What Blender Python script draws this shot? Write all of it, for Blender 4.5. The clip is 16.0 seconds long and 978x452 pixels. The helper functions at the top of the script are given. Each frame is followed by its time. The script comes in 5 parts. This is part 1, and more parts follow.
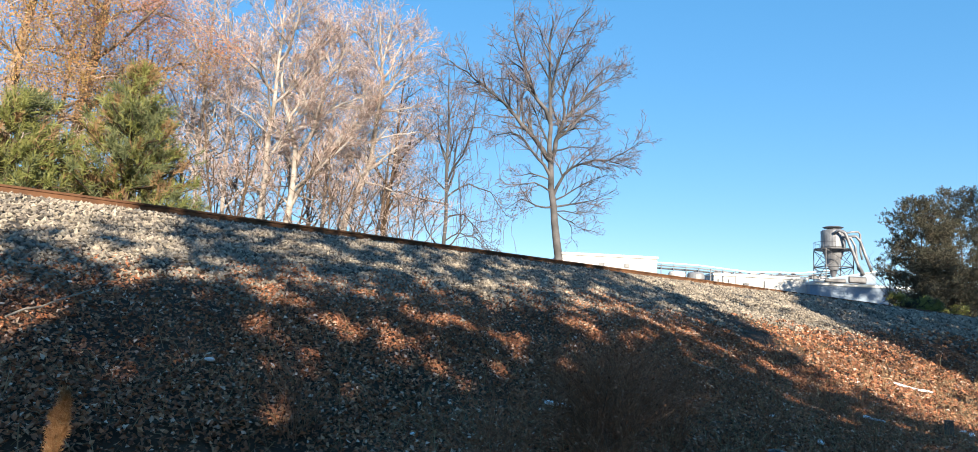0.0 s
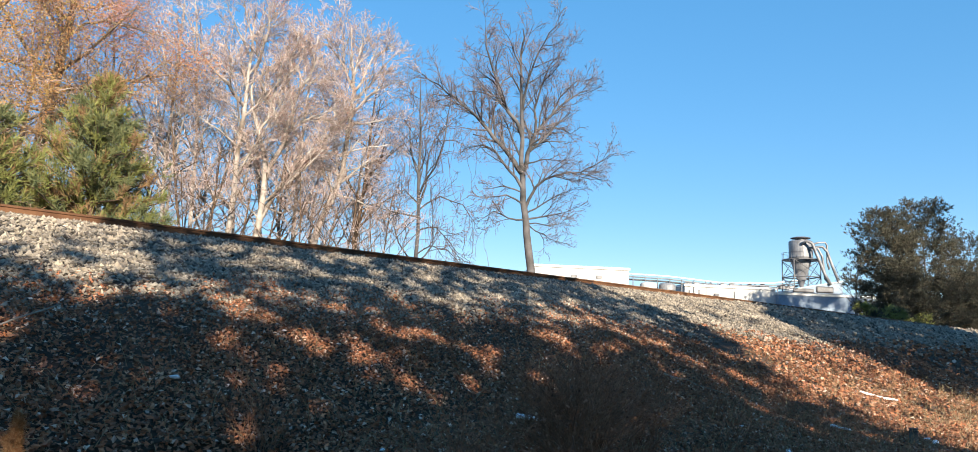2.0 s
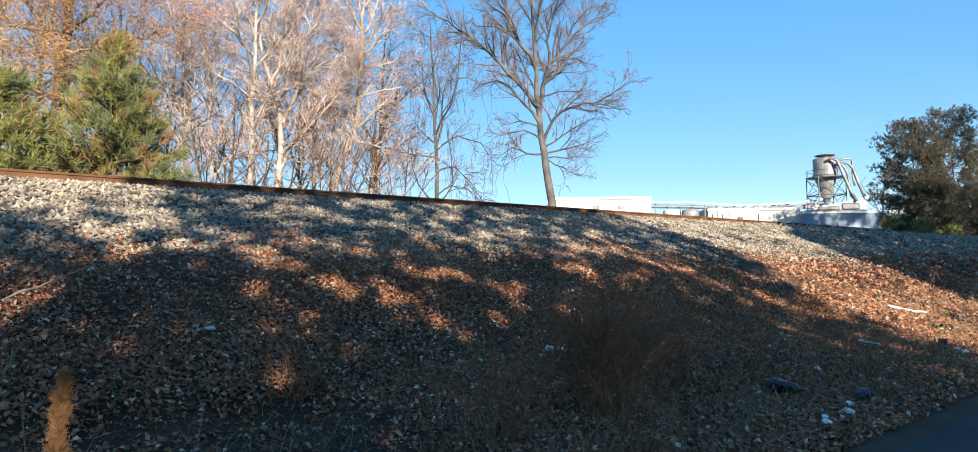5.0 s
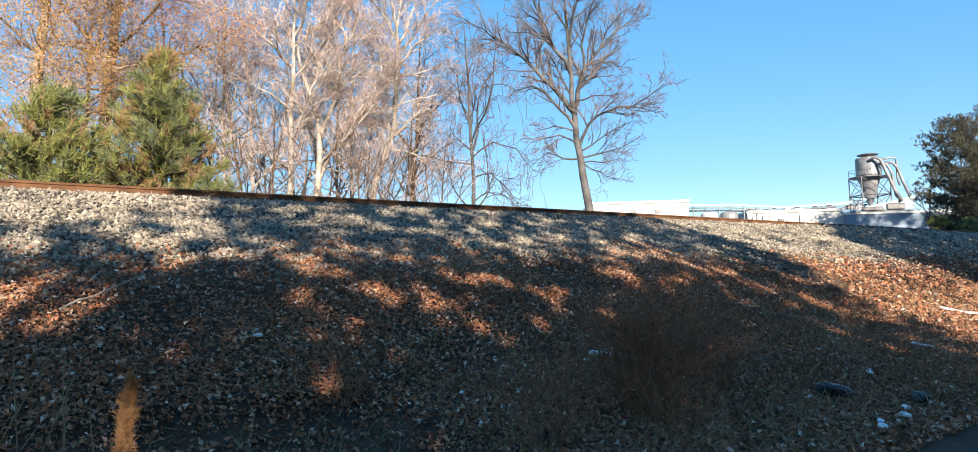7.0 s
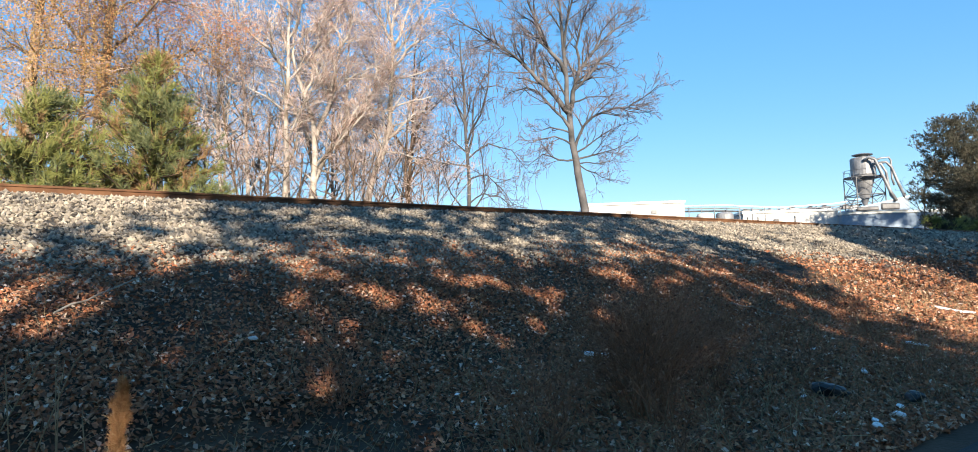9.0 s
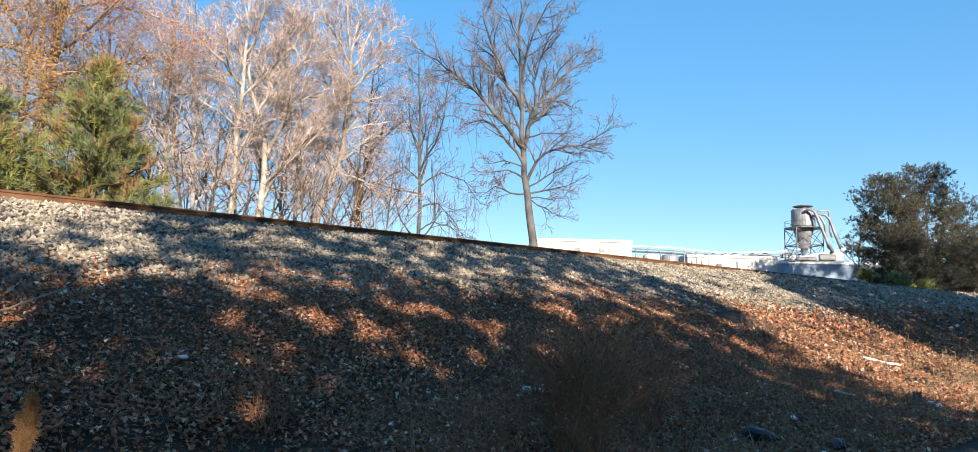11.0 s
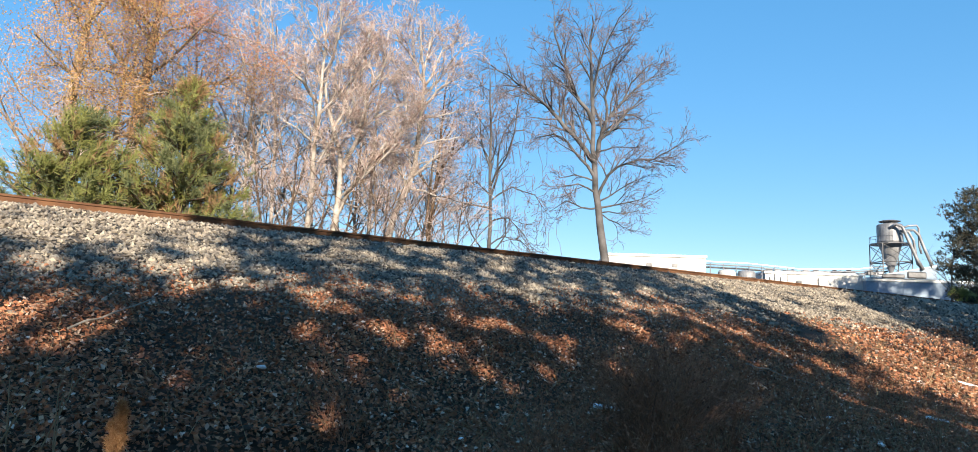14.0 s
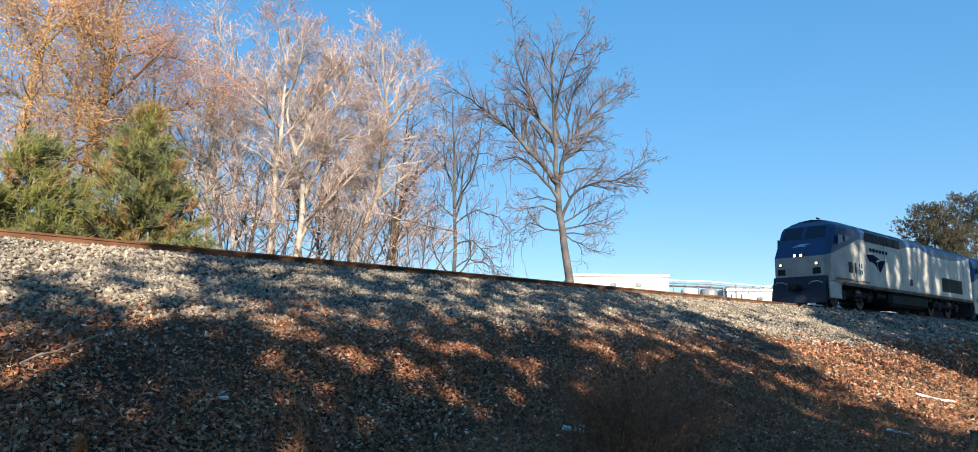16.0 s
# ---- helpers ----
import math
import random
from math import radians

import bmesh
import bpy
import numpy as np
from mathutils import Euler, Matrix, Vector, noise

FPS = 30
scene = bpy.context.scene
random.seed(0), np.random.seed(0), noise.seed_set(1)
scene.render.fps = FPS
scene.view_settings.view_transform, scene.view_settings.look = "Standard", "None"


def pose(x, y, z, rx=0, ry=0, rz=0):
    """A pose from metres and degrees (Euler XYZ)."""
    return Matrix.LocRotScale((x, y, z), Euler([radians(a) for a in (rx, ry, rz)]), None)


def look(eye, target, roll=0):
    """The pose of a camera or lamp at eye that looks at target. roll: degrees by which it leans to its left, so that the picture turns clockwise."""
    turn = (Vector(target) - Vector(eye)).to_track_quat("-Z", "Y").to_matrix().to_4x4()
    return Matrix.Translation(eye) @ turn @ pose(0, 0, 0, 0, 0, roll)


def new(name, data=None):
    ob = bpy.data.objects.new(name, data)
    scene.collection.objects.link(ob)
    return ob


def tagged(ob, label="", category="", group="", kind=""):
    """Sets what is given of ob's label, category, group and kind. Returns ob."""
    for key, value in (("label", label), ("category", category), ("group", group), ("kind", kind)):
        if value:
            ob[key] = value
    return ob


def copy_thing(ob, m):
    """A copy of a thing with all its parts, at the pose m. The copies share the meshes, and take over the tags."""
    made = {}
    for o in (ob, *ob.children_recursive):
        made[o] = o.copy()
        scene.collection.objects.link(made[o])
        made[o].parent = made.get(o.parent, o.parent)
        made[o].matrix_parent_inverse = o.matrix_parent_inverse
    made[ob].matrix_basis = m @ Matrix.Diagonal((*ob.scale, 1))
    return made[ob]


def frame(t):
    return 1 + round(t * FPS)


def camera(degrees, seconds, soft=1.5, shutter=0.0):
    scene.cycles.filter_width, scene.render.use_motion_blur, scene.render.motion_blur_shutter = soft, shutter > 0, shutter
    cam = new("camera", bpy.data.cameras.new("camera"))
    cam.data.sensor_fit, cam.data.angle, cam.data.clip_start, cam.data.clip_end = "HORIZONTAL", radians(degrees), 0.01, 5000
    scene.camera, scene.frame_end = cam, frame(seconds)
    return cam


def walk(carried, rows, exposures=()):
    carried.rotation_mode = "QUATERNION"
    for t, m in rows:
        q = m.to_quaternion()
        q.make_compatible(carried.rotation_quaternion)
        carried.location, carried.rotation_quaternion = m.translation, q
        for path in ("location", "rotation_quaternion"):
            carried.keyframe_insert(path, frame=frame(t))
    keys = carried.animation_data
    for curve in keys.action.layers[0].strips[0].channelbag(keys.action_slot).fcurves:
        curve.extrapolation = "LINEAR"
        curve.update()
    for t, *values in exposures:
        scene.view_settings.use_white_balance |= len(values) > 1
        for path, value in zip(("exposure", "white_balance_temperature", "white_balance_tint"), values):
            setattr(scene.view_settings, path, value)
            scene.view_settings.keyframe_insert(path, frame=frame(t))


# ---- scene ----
FOV = math.degrees(2 * math.atan(784 / 1180))
cam = camera(FOV, 16.0, soft=0.9)
walk(cam, [
    (0.0, pose(-0.018, 0, 1.492, 97.285, -2.935, -0.375)),
    (0.5, pose(-0.026, 0, 1.486, 96.516, -3.539, -0.291)),
    (1.0, pose(-0.024, 0, 1.493, 97.371, -2.918, -0.477)),
    (1.5, pose(-0.010, 0, 1.499, 97.393, -3.039, -1.197)),
    (2.0, pose(0.010, 0, 1.508, 98.331, -2.386, -2.426)),
    (2.5, pose(0.022, 0, 1.510, 98.287, -1.918, -2.285)),
    (3.0, pose(0.031, 0, 1.511, 98.431, -1.229, -1.595)),
    (3.5, pose(0.043, 0, 1.514, 97.196, -0.394, 0.512)),
    (4.0, pose(0.051, 0, 1.513, 96.435, -0.345, 1.034)),
    (4.5, pose(0.050, 0, 1.524, 96.156, -0.389, -0.267)),
    (5.0, pose(0.016, 0, 1.506, 93.420, 0.850, -0.462)),
    (5.2, pose(0.007, 0, 1.508, 93.282, 1.740, 0.087)),
    (7.3, pose(-0.059, 0, 1.488, 94.015, 1.463, 2.405)),
    (7.5, pose(-0.057, 0, 1.487, 93.958, 1.842, 1.934)),
    (8.0, pose(-0.055, 0, 1.485, 93.948, 2.159, 1.542)),
    (8.2, pose(-0.055, 0, 1.485, 93.760, 2.346, 1.784)),
    (10.3, pose(-0.002, 0, 1.502, 95.635, -0.696, 0.606)),
    (10.5, pose(0.002, 0, 1.496, 95.936, -1.162, -0.510)),
    (11.0, pose(0.003, 0, 1.494, 96.413, -1.128, -2.114)),
    (11.5, pose(0.008, 0, 1.497, 96.761, -1.106, -2.001)),
    (12.0, pose(0.012, 0, 1.497, 96.924, -1.003, -1.487)),
    (12.5, pose(0.015, 0, 1.498, 96.990, -0.772, -1.003)),
    (13.0, pose(0.003, 0, 1.494, 96.675, -1.630, -0.080)),
    (13.5, pose(-0.015, 0, 1.496, 97.720, -3.154, 2.700)),
    (14.0, pose(-0.002, 0, 1.506, 97.362, -1.991, 3.282)),
    (14.5, pose(0.005, 0, 1.511, 97.901, -1.622, 2.284)),
    (15.0, pose(0.002, 0, 1.510, 98.161, -1.583, 1.343)),
    (15.5, pose(-0.009, 0, 1.509, 98.711, -1.389, 1.308)),
    (16.0, pose(-0.016, 0, 1.514, 99.180, -0.675, 0.675)),
], exposures=[(0.0, 1.45), (3.0, 1.36), (5.0, 1.46), (8.0, 1.5), (10.5, 1.45), (12.0, 1.44), (14.0, 1.39), (16.0, 1.31)])

# ---- track frame: s along the line (away from the camera), n across it, z up from the road ----
AZ = 0.841
U = Vector((math.sin(AZ), math.cos(AZ), 0))
N = Vector((-math.cos(AZ), math.sin(AZ), 0))
TRACK_TURN = 90 - math.degrees(AZ)
TRACK_N = 16.81
RAIL_Z = 3.52
PN = (-60, -6.2, -6.0, 2.2, 2.45, 4.5, 6.5, 9, 12.5, 15.2, 16.0, 17.9, 19.3, 23, 60)
PZ = (0, 0, -0.01, -0.01, 0.02, 0.10, 0.45, 1.45, 2.45, 3.23, 3.31, 3.31, 3.0, 2.6, 2.6)


def tr(s, n, z=0.0):
    return U * s + N * n + Vector((0, 0, z))


def ground_z(n):
    return float(np.interp(n, PN, PZ))


def sn_of(x, y):
    v = Vector((x, y, 0))
    return v.dot(U), v.dot(N)


# ---- sky and sun ----
SUN_AZ, SUN_EL = radians(165), radians(19)
SUN_DIR = Vector((math.sin(SUN_AZ) * math.cos(SUN_EL), math.cos(SUN_AZ) * math.cos(SUN_EL), math.sin(SUN_EL)))
world = bpy.data.worlds.new("sky")
scene.world = world
world.use_nodes = True
wn = world.node_tree
sky = wn.nodes.new("ShaderNodeTexSky")
sky.sky_type, sky.sun_disc, sky.sun_elevation, sky.sun_rotation = "NISHITA", False, SUN_EL, SUN_AZ
sky.air_density, sky.dust_density, sky.ozone_density = 0.75, 0.0, 3.0
tone = wn.nodes.new("ShaderNodeHueSaturation")
tone.inputs["Hue"].default_value, tone.inputs["Saturation"].default_value = 0.502, 2.0
tone.inputs["Value"].default_value = 2.2
soft_sky = wn.nodes.new("ShaderNodeGamma")
soft_sky.inputs["Gamma"].default_value = 0.41
wn.links.new(sky.outputs[0], soft_sky.inputs["Color"])
wn.links.new(soft_sky.outputs[0], tone.inputs["Color"])
wn.links.new(tone.outputs[0], wn.nodes["Background"].inputs[0])
wn.nodes["Background"].inputs[1].default_value = 0.09
sun = new("sun", bpy.data.lights.new("sun", "SUN"))
sun.data.energy, sun.data.angle, sun.data.color = 4.9, radians(0.55), (1.0, 0.875, 0.685)
sun.matrix_world = look(SUN_DIR * 80, (0, 0, 0))


# ---- materials ----
def mat(name, c1, c2, scale=4.0, rough=0.8, metal=0.0, bump=0.0, fine=40.0, c3=None, island=None, rand=None, spec=0.3, coord="Object", bdist=0.02):
    """Two-scale noise paint: c1 and c2 mixed by coarse noise, darkened by fine grain; island or rand: spread of value per piece."""
    m = bpy.data.materials.new(name)
    m.use_nodes = True
    nt = m.node_tree
    nd, ln = nt.nodes, nt.links
    b = nd["Principled BSDF"]
    b.inputs["Roughness"].default_value, b.inputs["Metallic"].default_value = rough, metal
    b.inputs["Specular IOR Level"].default_value = spec
    tc = nd.new("ShaderNodeTexCoord")
    n1 = nd.new("ShaderNodeTexNoise")
    n1.inputs["Scale"].default_value, n1.inputs["Detail"].default_value = scale, 5
    n2 = nd.new("ShaderNodeTexNoise")
    n2.inputs["Scale"].default_value, n2.inputs["Detail"].default_value = fine, 3
    for q in (n1, n2):
        ln.new(tc.outputs[coord], q.inputs["Vector"])
    ramp = nd.new("ShaderNodeValToRGB")
    ramp.color_ramp.elements[0].position, ramp.color_ramp.elements[1].position = 0.35, 0.65
    ramp.color_ramp.elements[0].color, ramp.color_ramp.elements[1].color = (*c1, 1), (*c2, 1)
    if c3:
        e = ramp.color_ramp.elements.new(0.8)
        e.color = (*c3, 1)
    ln.new(n1.outputs["Fac"], ramp.inputs["Fac"])
    col = ramp.outputs["Color"]
    mul = nd.new("ShaderNodeHueSaturation")
    mr = nd.new("ShaderNodeMapRange")
    mr.inputs["To Min"].default_value, mr.inputs["To Max"].default_value = 0.75, 1.25
    ln.new(n2.outputs["Fac"], mr.inputs["Value"])
    ln.new(mr.outputs[0], mul.inputs["Value"])
    ln.new(col, mul.inputs["Color"])
    col = mul.outputs["Color"]
    if island or rand:
        src = nd.new("ShaderNodeNewGeometry").outputs["Random Per Island"] if island else nd.new("ShaderNodeObjectInfo").outputs["Random"]
        h = nd.new("ShaderNodeHueSaturation")
        r2 = nd.new("ShaderNodeMapRange")
        k = island or rand
        r2.inputs["To Min"].default_value, r2.inputs["To Max"].default_value = 1 - k, 1 + k
        ln.new(src, r2.inputs["Value"])
        ln.new(r2.outputs[0], h.inputs["Value"])
        ln.new(col, h.inputs["Color"])
        col = h.outputs["Color"]
    ln.new(col, b.inputs["Base Color"])
    if bump:
        bp = nd.new("ShaderNodeBump")
        bp.inputs["Strength"].default_value, bp.inputs["Distance"].default_value = bump, bdist
        ln.new(n2.outputs["Fac"], bp.inputs["Height"])
        ln.new(bp.outputs[0], b.inputs["Normal"])
    return m


def pieces_mat(name, stops, rough=0.8, spec=0.2, translucent=0.0):
    """Colour drawn at random for each joined piece from a ramp of stops."""
    m = bpy.data.materials.new(name)
    m.use_nodes = True
    nt = m.node_tree
    b = nt.nodes["Principled BSDF"]
    b.inputs["Roughness"].default_value = rough
    b.inputs["Specular IOR Level"].default_value = spec
    g = nt.nodes.new("ShaderNodeNewGeometry")
    ramp = nt.nodes.new("ShaderNodeValToRGB")
    ramp.color_ramp.interpolation = "LINEAR"
    els = ramp.color_ramp.elements
    while len(els) < len(stops):
        els.new(0.5)
    for i, c in enumerate(stops):
        els[i].position = i / (len(stops) - 1)
        els[i].color = (*c, 1)
    nt.links.new(g.outputs["Random Per Island"], ramp.inputs["Fac"])
    tc = nt.nodes.new("ShaderNodeTexCoord")
    nz = nt.nodes.new("ShaderNodeTexNoise")
    nz.inputs["Scale"].default_value = 0.7
    nt.links.new(tc.outputs["Object"], nz.inputs["Vector"])
    hs = nt.nodes.new("ShaderNodeHueSaturation")
    mr = nt.nodes.new("ShaderNodeMapRange")
    mr.inputs["To Min"].default_value, mr.inputs["To Max"].default_value = 0.6, 1.4
    nt.links.new(nz.outputs["Fac"], mr.inputs["Value"])
    nt.links.new(mr.outputs[0], hs.inputs["Value"])
    nt.links.new(ramp.outputs["Color"], hs.inputs["Color"])
    nt.links.new(hs.outputs["Color"], b.inputs["Base Color"])
    if translucent:
        tl = nt.nodes.new("ShaderNodeBsdfTranslucent")
        nt.links.new(hs.outputs["Color"], tl.inputs["Color"])
        mx = nt.nodes.new("ShaderNodeMixShader")
        mx.inputs[0].default_value = translucent
        nt.links.new(b.outputs[0], mx.inputs[1])
        nt.links.new(tl.outputs[0], mx.inputs[2])
        nt.links.new(mx.outputs[0], nt.nodes["Material Output"].inputs["Surface"])
    return m


M_soil = mat("soil", (0.034, 0.022, 0.015), (0.085, 0.052, 0.034), 1.2, 0.95, bump=0.6, fine=25)
M_road = mat("asphalt", (0.027, 0.028, 0.030), (0.045, 0.045, 0.046), 0.8, 0.9, bump=0.4, fine=90)
M_stone = pieces_mat("ballast_stone", [(0.049, 0.043, 0.039), (0.308, 0.265, 0.208), (0.168, 0.146, 0.129), (0.406, 0.351, 0.277), (0.091, 0.077, 0.068), (0.280, 0.234, 0.187)], 0.9)
M_ballast = mat("ballast_bed", (0.032, 0.028, 0.026), (0.079, 0.071, 0.063), 5, 0.95, bump=0.8, fine=18)
M_leaf = pieces_mat("dry_leaf", [(0.090, 0.043, 0.030), (0.319, 0.125, 0.067), (0.144, 0.070, 0.045), (0.498, 0.195, 0.095), (0.191, 0.088, 0.053), (0.393, 0.170, 0.094), (0.118, 0.059, 0.038), (0.546, 0.292, 0.168), (0.261, 0.125, 0.074), (0.665, 0.531, 0.433)], 0.75)
M_rust = mat("rusty_rail", (0.087, 0.041, 0.022), (0.153, 0.075, 0.038), 3, 0.8, 0.2, bump=0.3, fine=60)
M_tie = mat("creosoted_wood", (0.040, 0.030, 0.024), (0.088, 0.068, 0.052), 3, 0.9, bump=0.5, fine=30, rand=0.25)
M_bark_pale = mat("pale_bark", (0.123, 0.098, 0.080), (0.444, 0.402, 0.370), 1.3, 0.85, bump=0.4, fine=14)
M_bark_grey = mat("grey_bark", (0.066, 0.059, 0.054), (0.197, 0.174, 0.154), 2.0, 0.9, bump=0.6, fine=18)
M_bark_dark = mat("brown_bark", (0.048, 0.033, 0.023), (0.136, 0.089, 0.058), 2.0, 0.9, bump=0.6, fine=18)
M_bark_tan = mat("tan_bark", (0.154, 0.106, 0.074), (0.282, 0.211, 0.150), 1.6, 0.9, bump=0.6, fine=14)
M_twig = pieces_mat("twig", [(0.216, 0.149, 0.130), (0.453, 0.356, 0.324), (0.317, 0.230, 0.204), (0.588, 0.506, 0.473)], 0.85)
M_twig_dark = pieces_mat("dark_twig", [(0.072, 0.048, 0.040), (0.192, 0.128, 0.104), (0.120, 0.080, 0.068)], 0.85)
M_bud = pieces_mat("russet_bud", [(0.211, 0.106, 0.086), (0.384, 0.211, 0.163), (0.288, 0.144, 0.115)], 0.8, translucent=0.3)
M_leaf_orange = pieces_mat("orange_leaf", [(0.502, 0.229, 0.102), (0.663, 0.370, 0.167), (0.574, 0.299, 0.150), (0.502, 0.343, 0.167), (0.627, 0.440, 0.238)], 0.7, translucent=0.5)
M_leaf_olive = pieces_mat("olive_leaf", [(0.386, 0.278, 0.088), (0.515, 0.358, 0.123), (0.442, 0.251, 0.088), (0.570, 0.412, 0.176)], 0.7, translucent=0.45)
M_leaf_russet = pieces_mat("russet_leaf", [(0.422, 0.193, 0.119), (0.538, 0.258, 0.166), (0.346, 0.174, 0.119), (0.576, 0.313, 0.212)], 0.7, translucent=0.45)
M_bark_lone = mat("smooth_grey_bark", (0.031, 0.030, 0.031), (0.119, 0.112, 0.117), 1.4, 0.9, bump=0.5, fine=18)
M_bud_grey = pieces_mat("mauve_bud", [(0.136, 0.096, 0.104), (0.272, 0.208, 0.216), (0.200, 0.144, 0.152)], 0.8, translucent=0.2)
M_leaf_red = pieces_mat("red_leaf", [(0.400, 0.152, 0.120), (0.480, 0.216, 0.176), (0.336, 0.128, 0.104)], 0.7, translucent=0.4)
M_needle = pieces_mat("pine_needle", [(0.082, 0.104, 0.054), (0.166, 0.184, 0.085), (0.124, 0.144, 0.068), (0.230, 0.228, 0.112)], 0.6, translucent=0.25)
M_needle_rust = pieces_mat("rusty_needle", [(0.272, 0.152, 0.080), (0.336, 0.208, 0.112), (0.232, 0.168, 0.080)], 0.7, translucent=0.25)
M_needle_yellow = pieces_mat("yellow_needle", [(0.160, 0.192, 0.056), (0.272, 0.268, 0.092), (0.216, 0.224, 0.076)], 0.6, translucent=0.3)
M_needle_dark = pieces_mat("dark_needle", [(0.037, 0.044, 0.034), (0.087, 0.081, 0.058), (0.062, 0.062, 0.044), (0.111, 0.091, 0.070)], 0.75, translucent=0.15)
M_twig_lone = pieces_mat("grey_twig", [(0.080, 0.064, 0.068), (0.184, 0.152, 0.156), (0.128, 0.104, 0.108)], 0.85)
M_shade_leaf = pieces_mat("shade_caster_leaf", [(0.024, 0.040, 0.016), (0.048, 0.072, 0.024)], 0.7)
M_wall = mat("white_metal_wall", (0.402, 0.394, 0.394), (0.448, 0.446, 0.448), 0.15, 0.6, fine=3)
# sheet metal of hall and canopy with bluish shade put into its colour
M_wall_shade_blue = mat("shade_blue_sheet", (0.176, 0.232, 0.312), (0.216, 0.276, 0.360), 0.2, 0.5, fine=3)
M_galv = mat("galvanised_steel", (0.136, 0.140, 0.156), (0.264, 0.268, 0.288), 0.8, 0.5, 0.3, fine=6)
M_pipe = mat("grey_pipe", (0.072, 0.072, 0.080), (0.136, 0.136, 0.144), 0.8, 0.5, 0.4, fine=6)
M_white = mat("white_paint", (0.560, 0.560, 0.552), (0.640, 0.640, 0.632), 2, 0.5, fine=20)


# ---- mesh helpers ----
def mesh_of(name, verts, faces, mats, idx=None, smooth=False):
    me = bpy.data.meshes.new(name)
    me.from_pydata([tuple(v) for v in verts] if not isinstance(verts, np.ndarray) else verts.tolist(), [], faces if isinstance(faces, list) else faces.tolist())
    for m in (mats if isinstance(mats, (list, tuple)) else [mats]):
        me.materials.append(m)
    if idx is not None:
        me.polygons.foreach_set("material_index", np.asarray(idx, dtype=np.int32))
    if smooth:
        me.polygons.foreach_set("use_smooth", np.ones(len(me.polygons), dtype=bool))
    me.update()
    return me


def part_me(name, me, parent=None, label=""):
    ob = new(name, me)
    if parent is not None:
        ob.parent = parent
    return tagged(ob, label)


def part(name, bm, material, parent=None, label="", smooth=False):
    me = bpy.data.meshes.new(name)
    bm.to_mesh(me)
    bm.free()
    for m in (material if isinstance(material, (list, tuple)) else [material]):
        me.materials.append(m)
    if smooth:
        me.polygons.foreach_set("use_smooth", np.ones(len(me.polygons), dtype=bool))
    return part_me(name, me, parent, label)


def add_box(bm, x0, y0, z0, x1, y1, z1, bevel=0.0, m=None):
    r = bmesh.ops.create_cube(bm, size=1.0)
    vs = r["verts"]
    for v in vs:
        v.co = Vector(((x0 + x1) / 2 + v.co.x * (x1 - x0), (y0 + y1) / 2 + v.co.y * (y1 - y0), (z0 + z1) / 2 + v.co.z * (z1 - z0)))
    if m is not None:
        for v in vs:
            v.co = m @ v.co
    if bevel:
        es = list({e for v in vs for e in v.link_edges})
        bmesh.ops.bevel(bm, geom=es, offset=bevel, segments=1, affect="EDGES")
    return bm


def add_tube(bm, pts, r, sides=10, r1=None, caps=True):
    pts = [Vector(p) for p in pts]
    rings = []
    for i, p in enumerate(pts):
        d = (pts[min(i + 1, len(pts) - 1)] - pts[max(i - 1, 0)]).normalized()
        a = d.orthogonal().normalized() if i == 0 else (rings_a - d * rings_a.dot(d)).normalized()
        rings_a = a
        b = d.cross(a)
        rr = r if r1 is None else r + (r1 - r) * i / (len(pts) - 1)
        rings.append([bm.verts.new(p + (a * math.cos(2 * math.pi * k / sides) + b * math.sin(2 * math.pi * k / sides)) * rr) for k in range(sides)])
    for q, w in zip(rings, rings[1:]):
        for k in range(sides):
            bm.faces.new((q[k], q[(k + 1) % sides], w[(k + 1) % sides], w[k]))
    if caps:
        bm.faces.new(rings[0][::-1])
        bm.faces.new(rings[-1])
    return bm


def add_turned(bm, profile, sides=24, centre=(0, 0)):
    """A turned solid from (radius, z) pairs."""
    rings = [[bm.verts.new((centre[0] + r * math.cos(2 * math.pi * k / sides), centre[1] + r * math.sin(2 * math.pi * k / sides), z)) for k in range(sides)] for r, z in profile]
    for q, w in zip(rings, rings[1:]):
        for k in range(sides):
            bm.faces.new((q[k], q[(k + 1) % sides], w[(k + 1) % sides], w[k]))
    bm.faces.new(rings[0][::-1])
    bm.faces.new(rings[-1])
    return bm


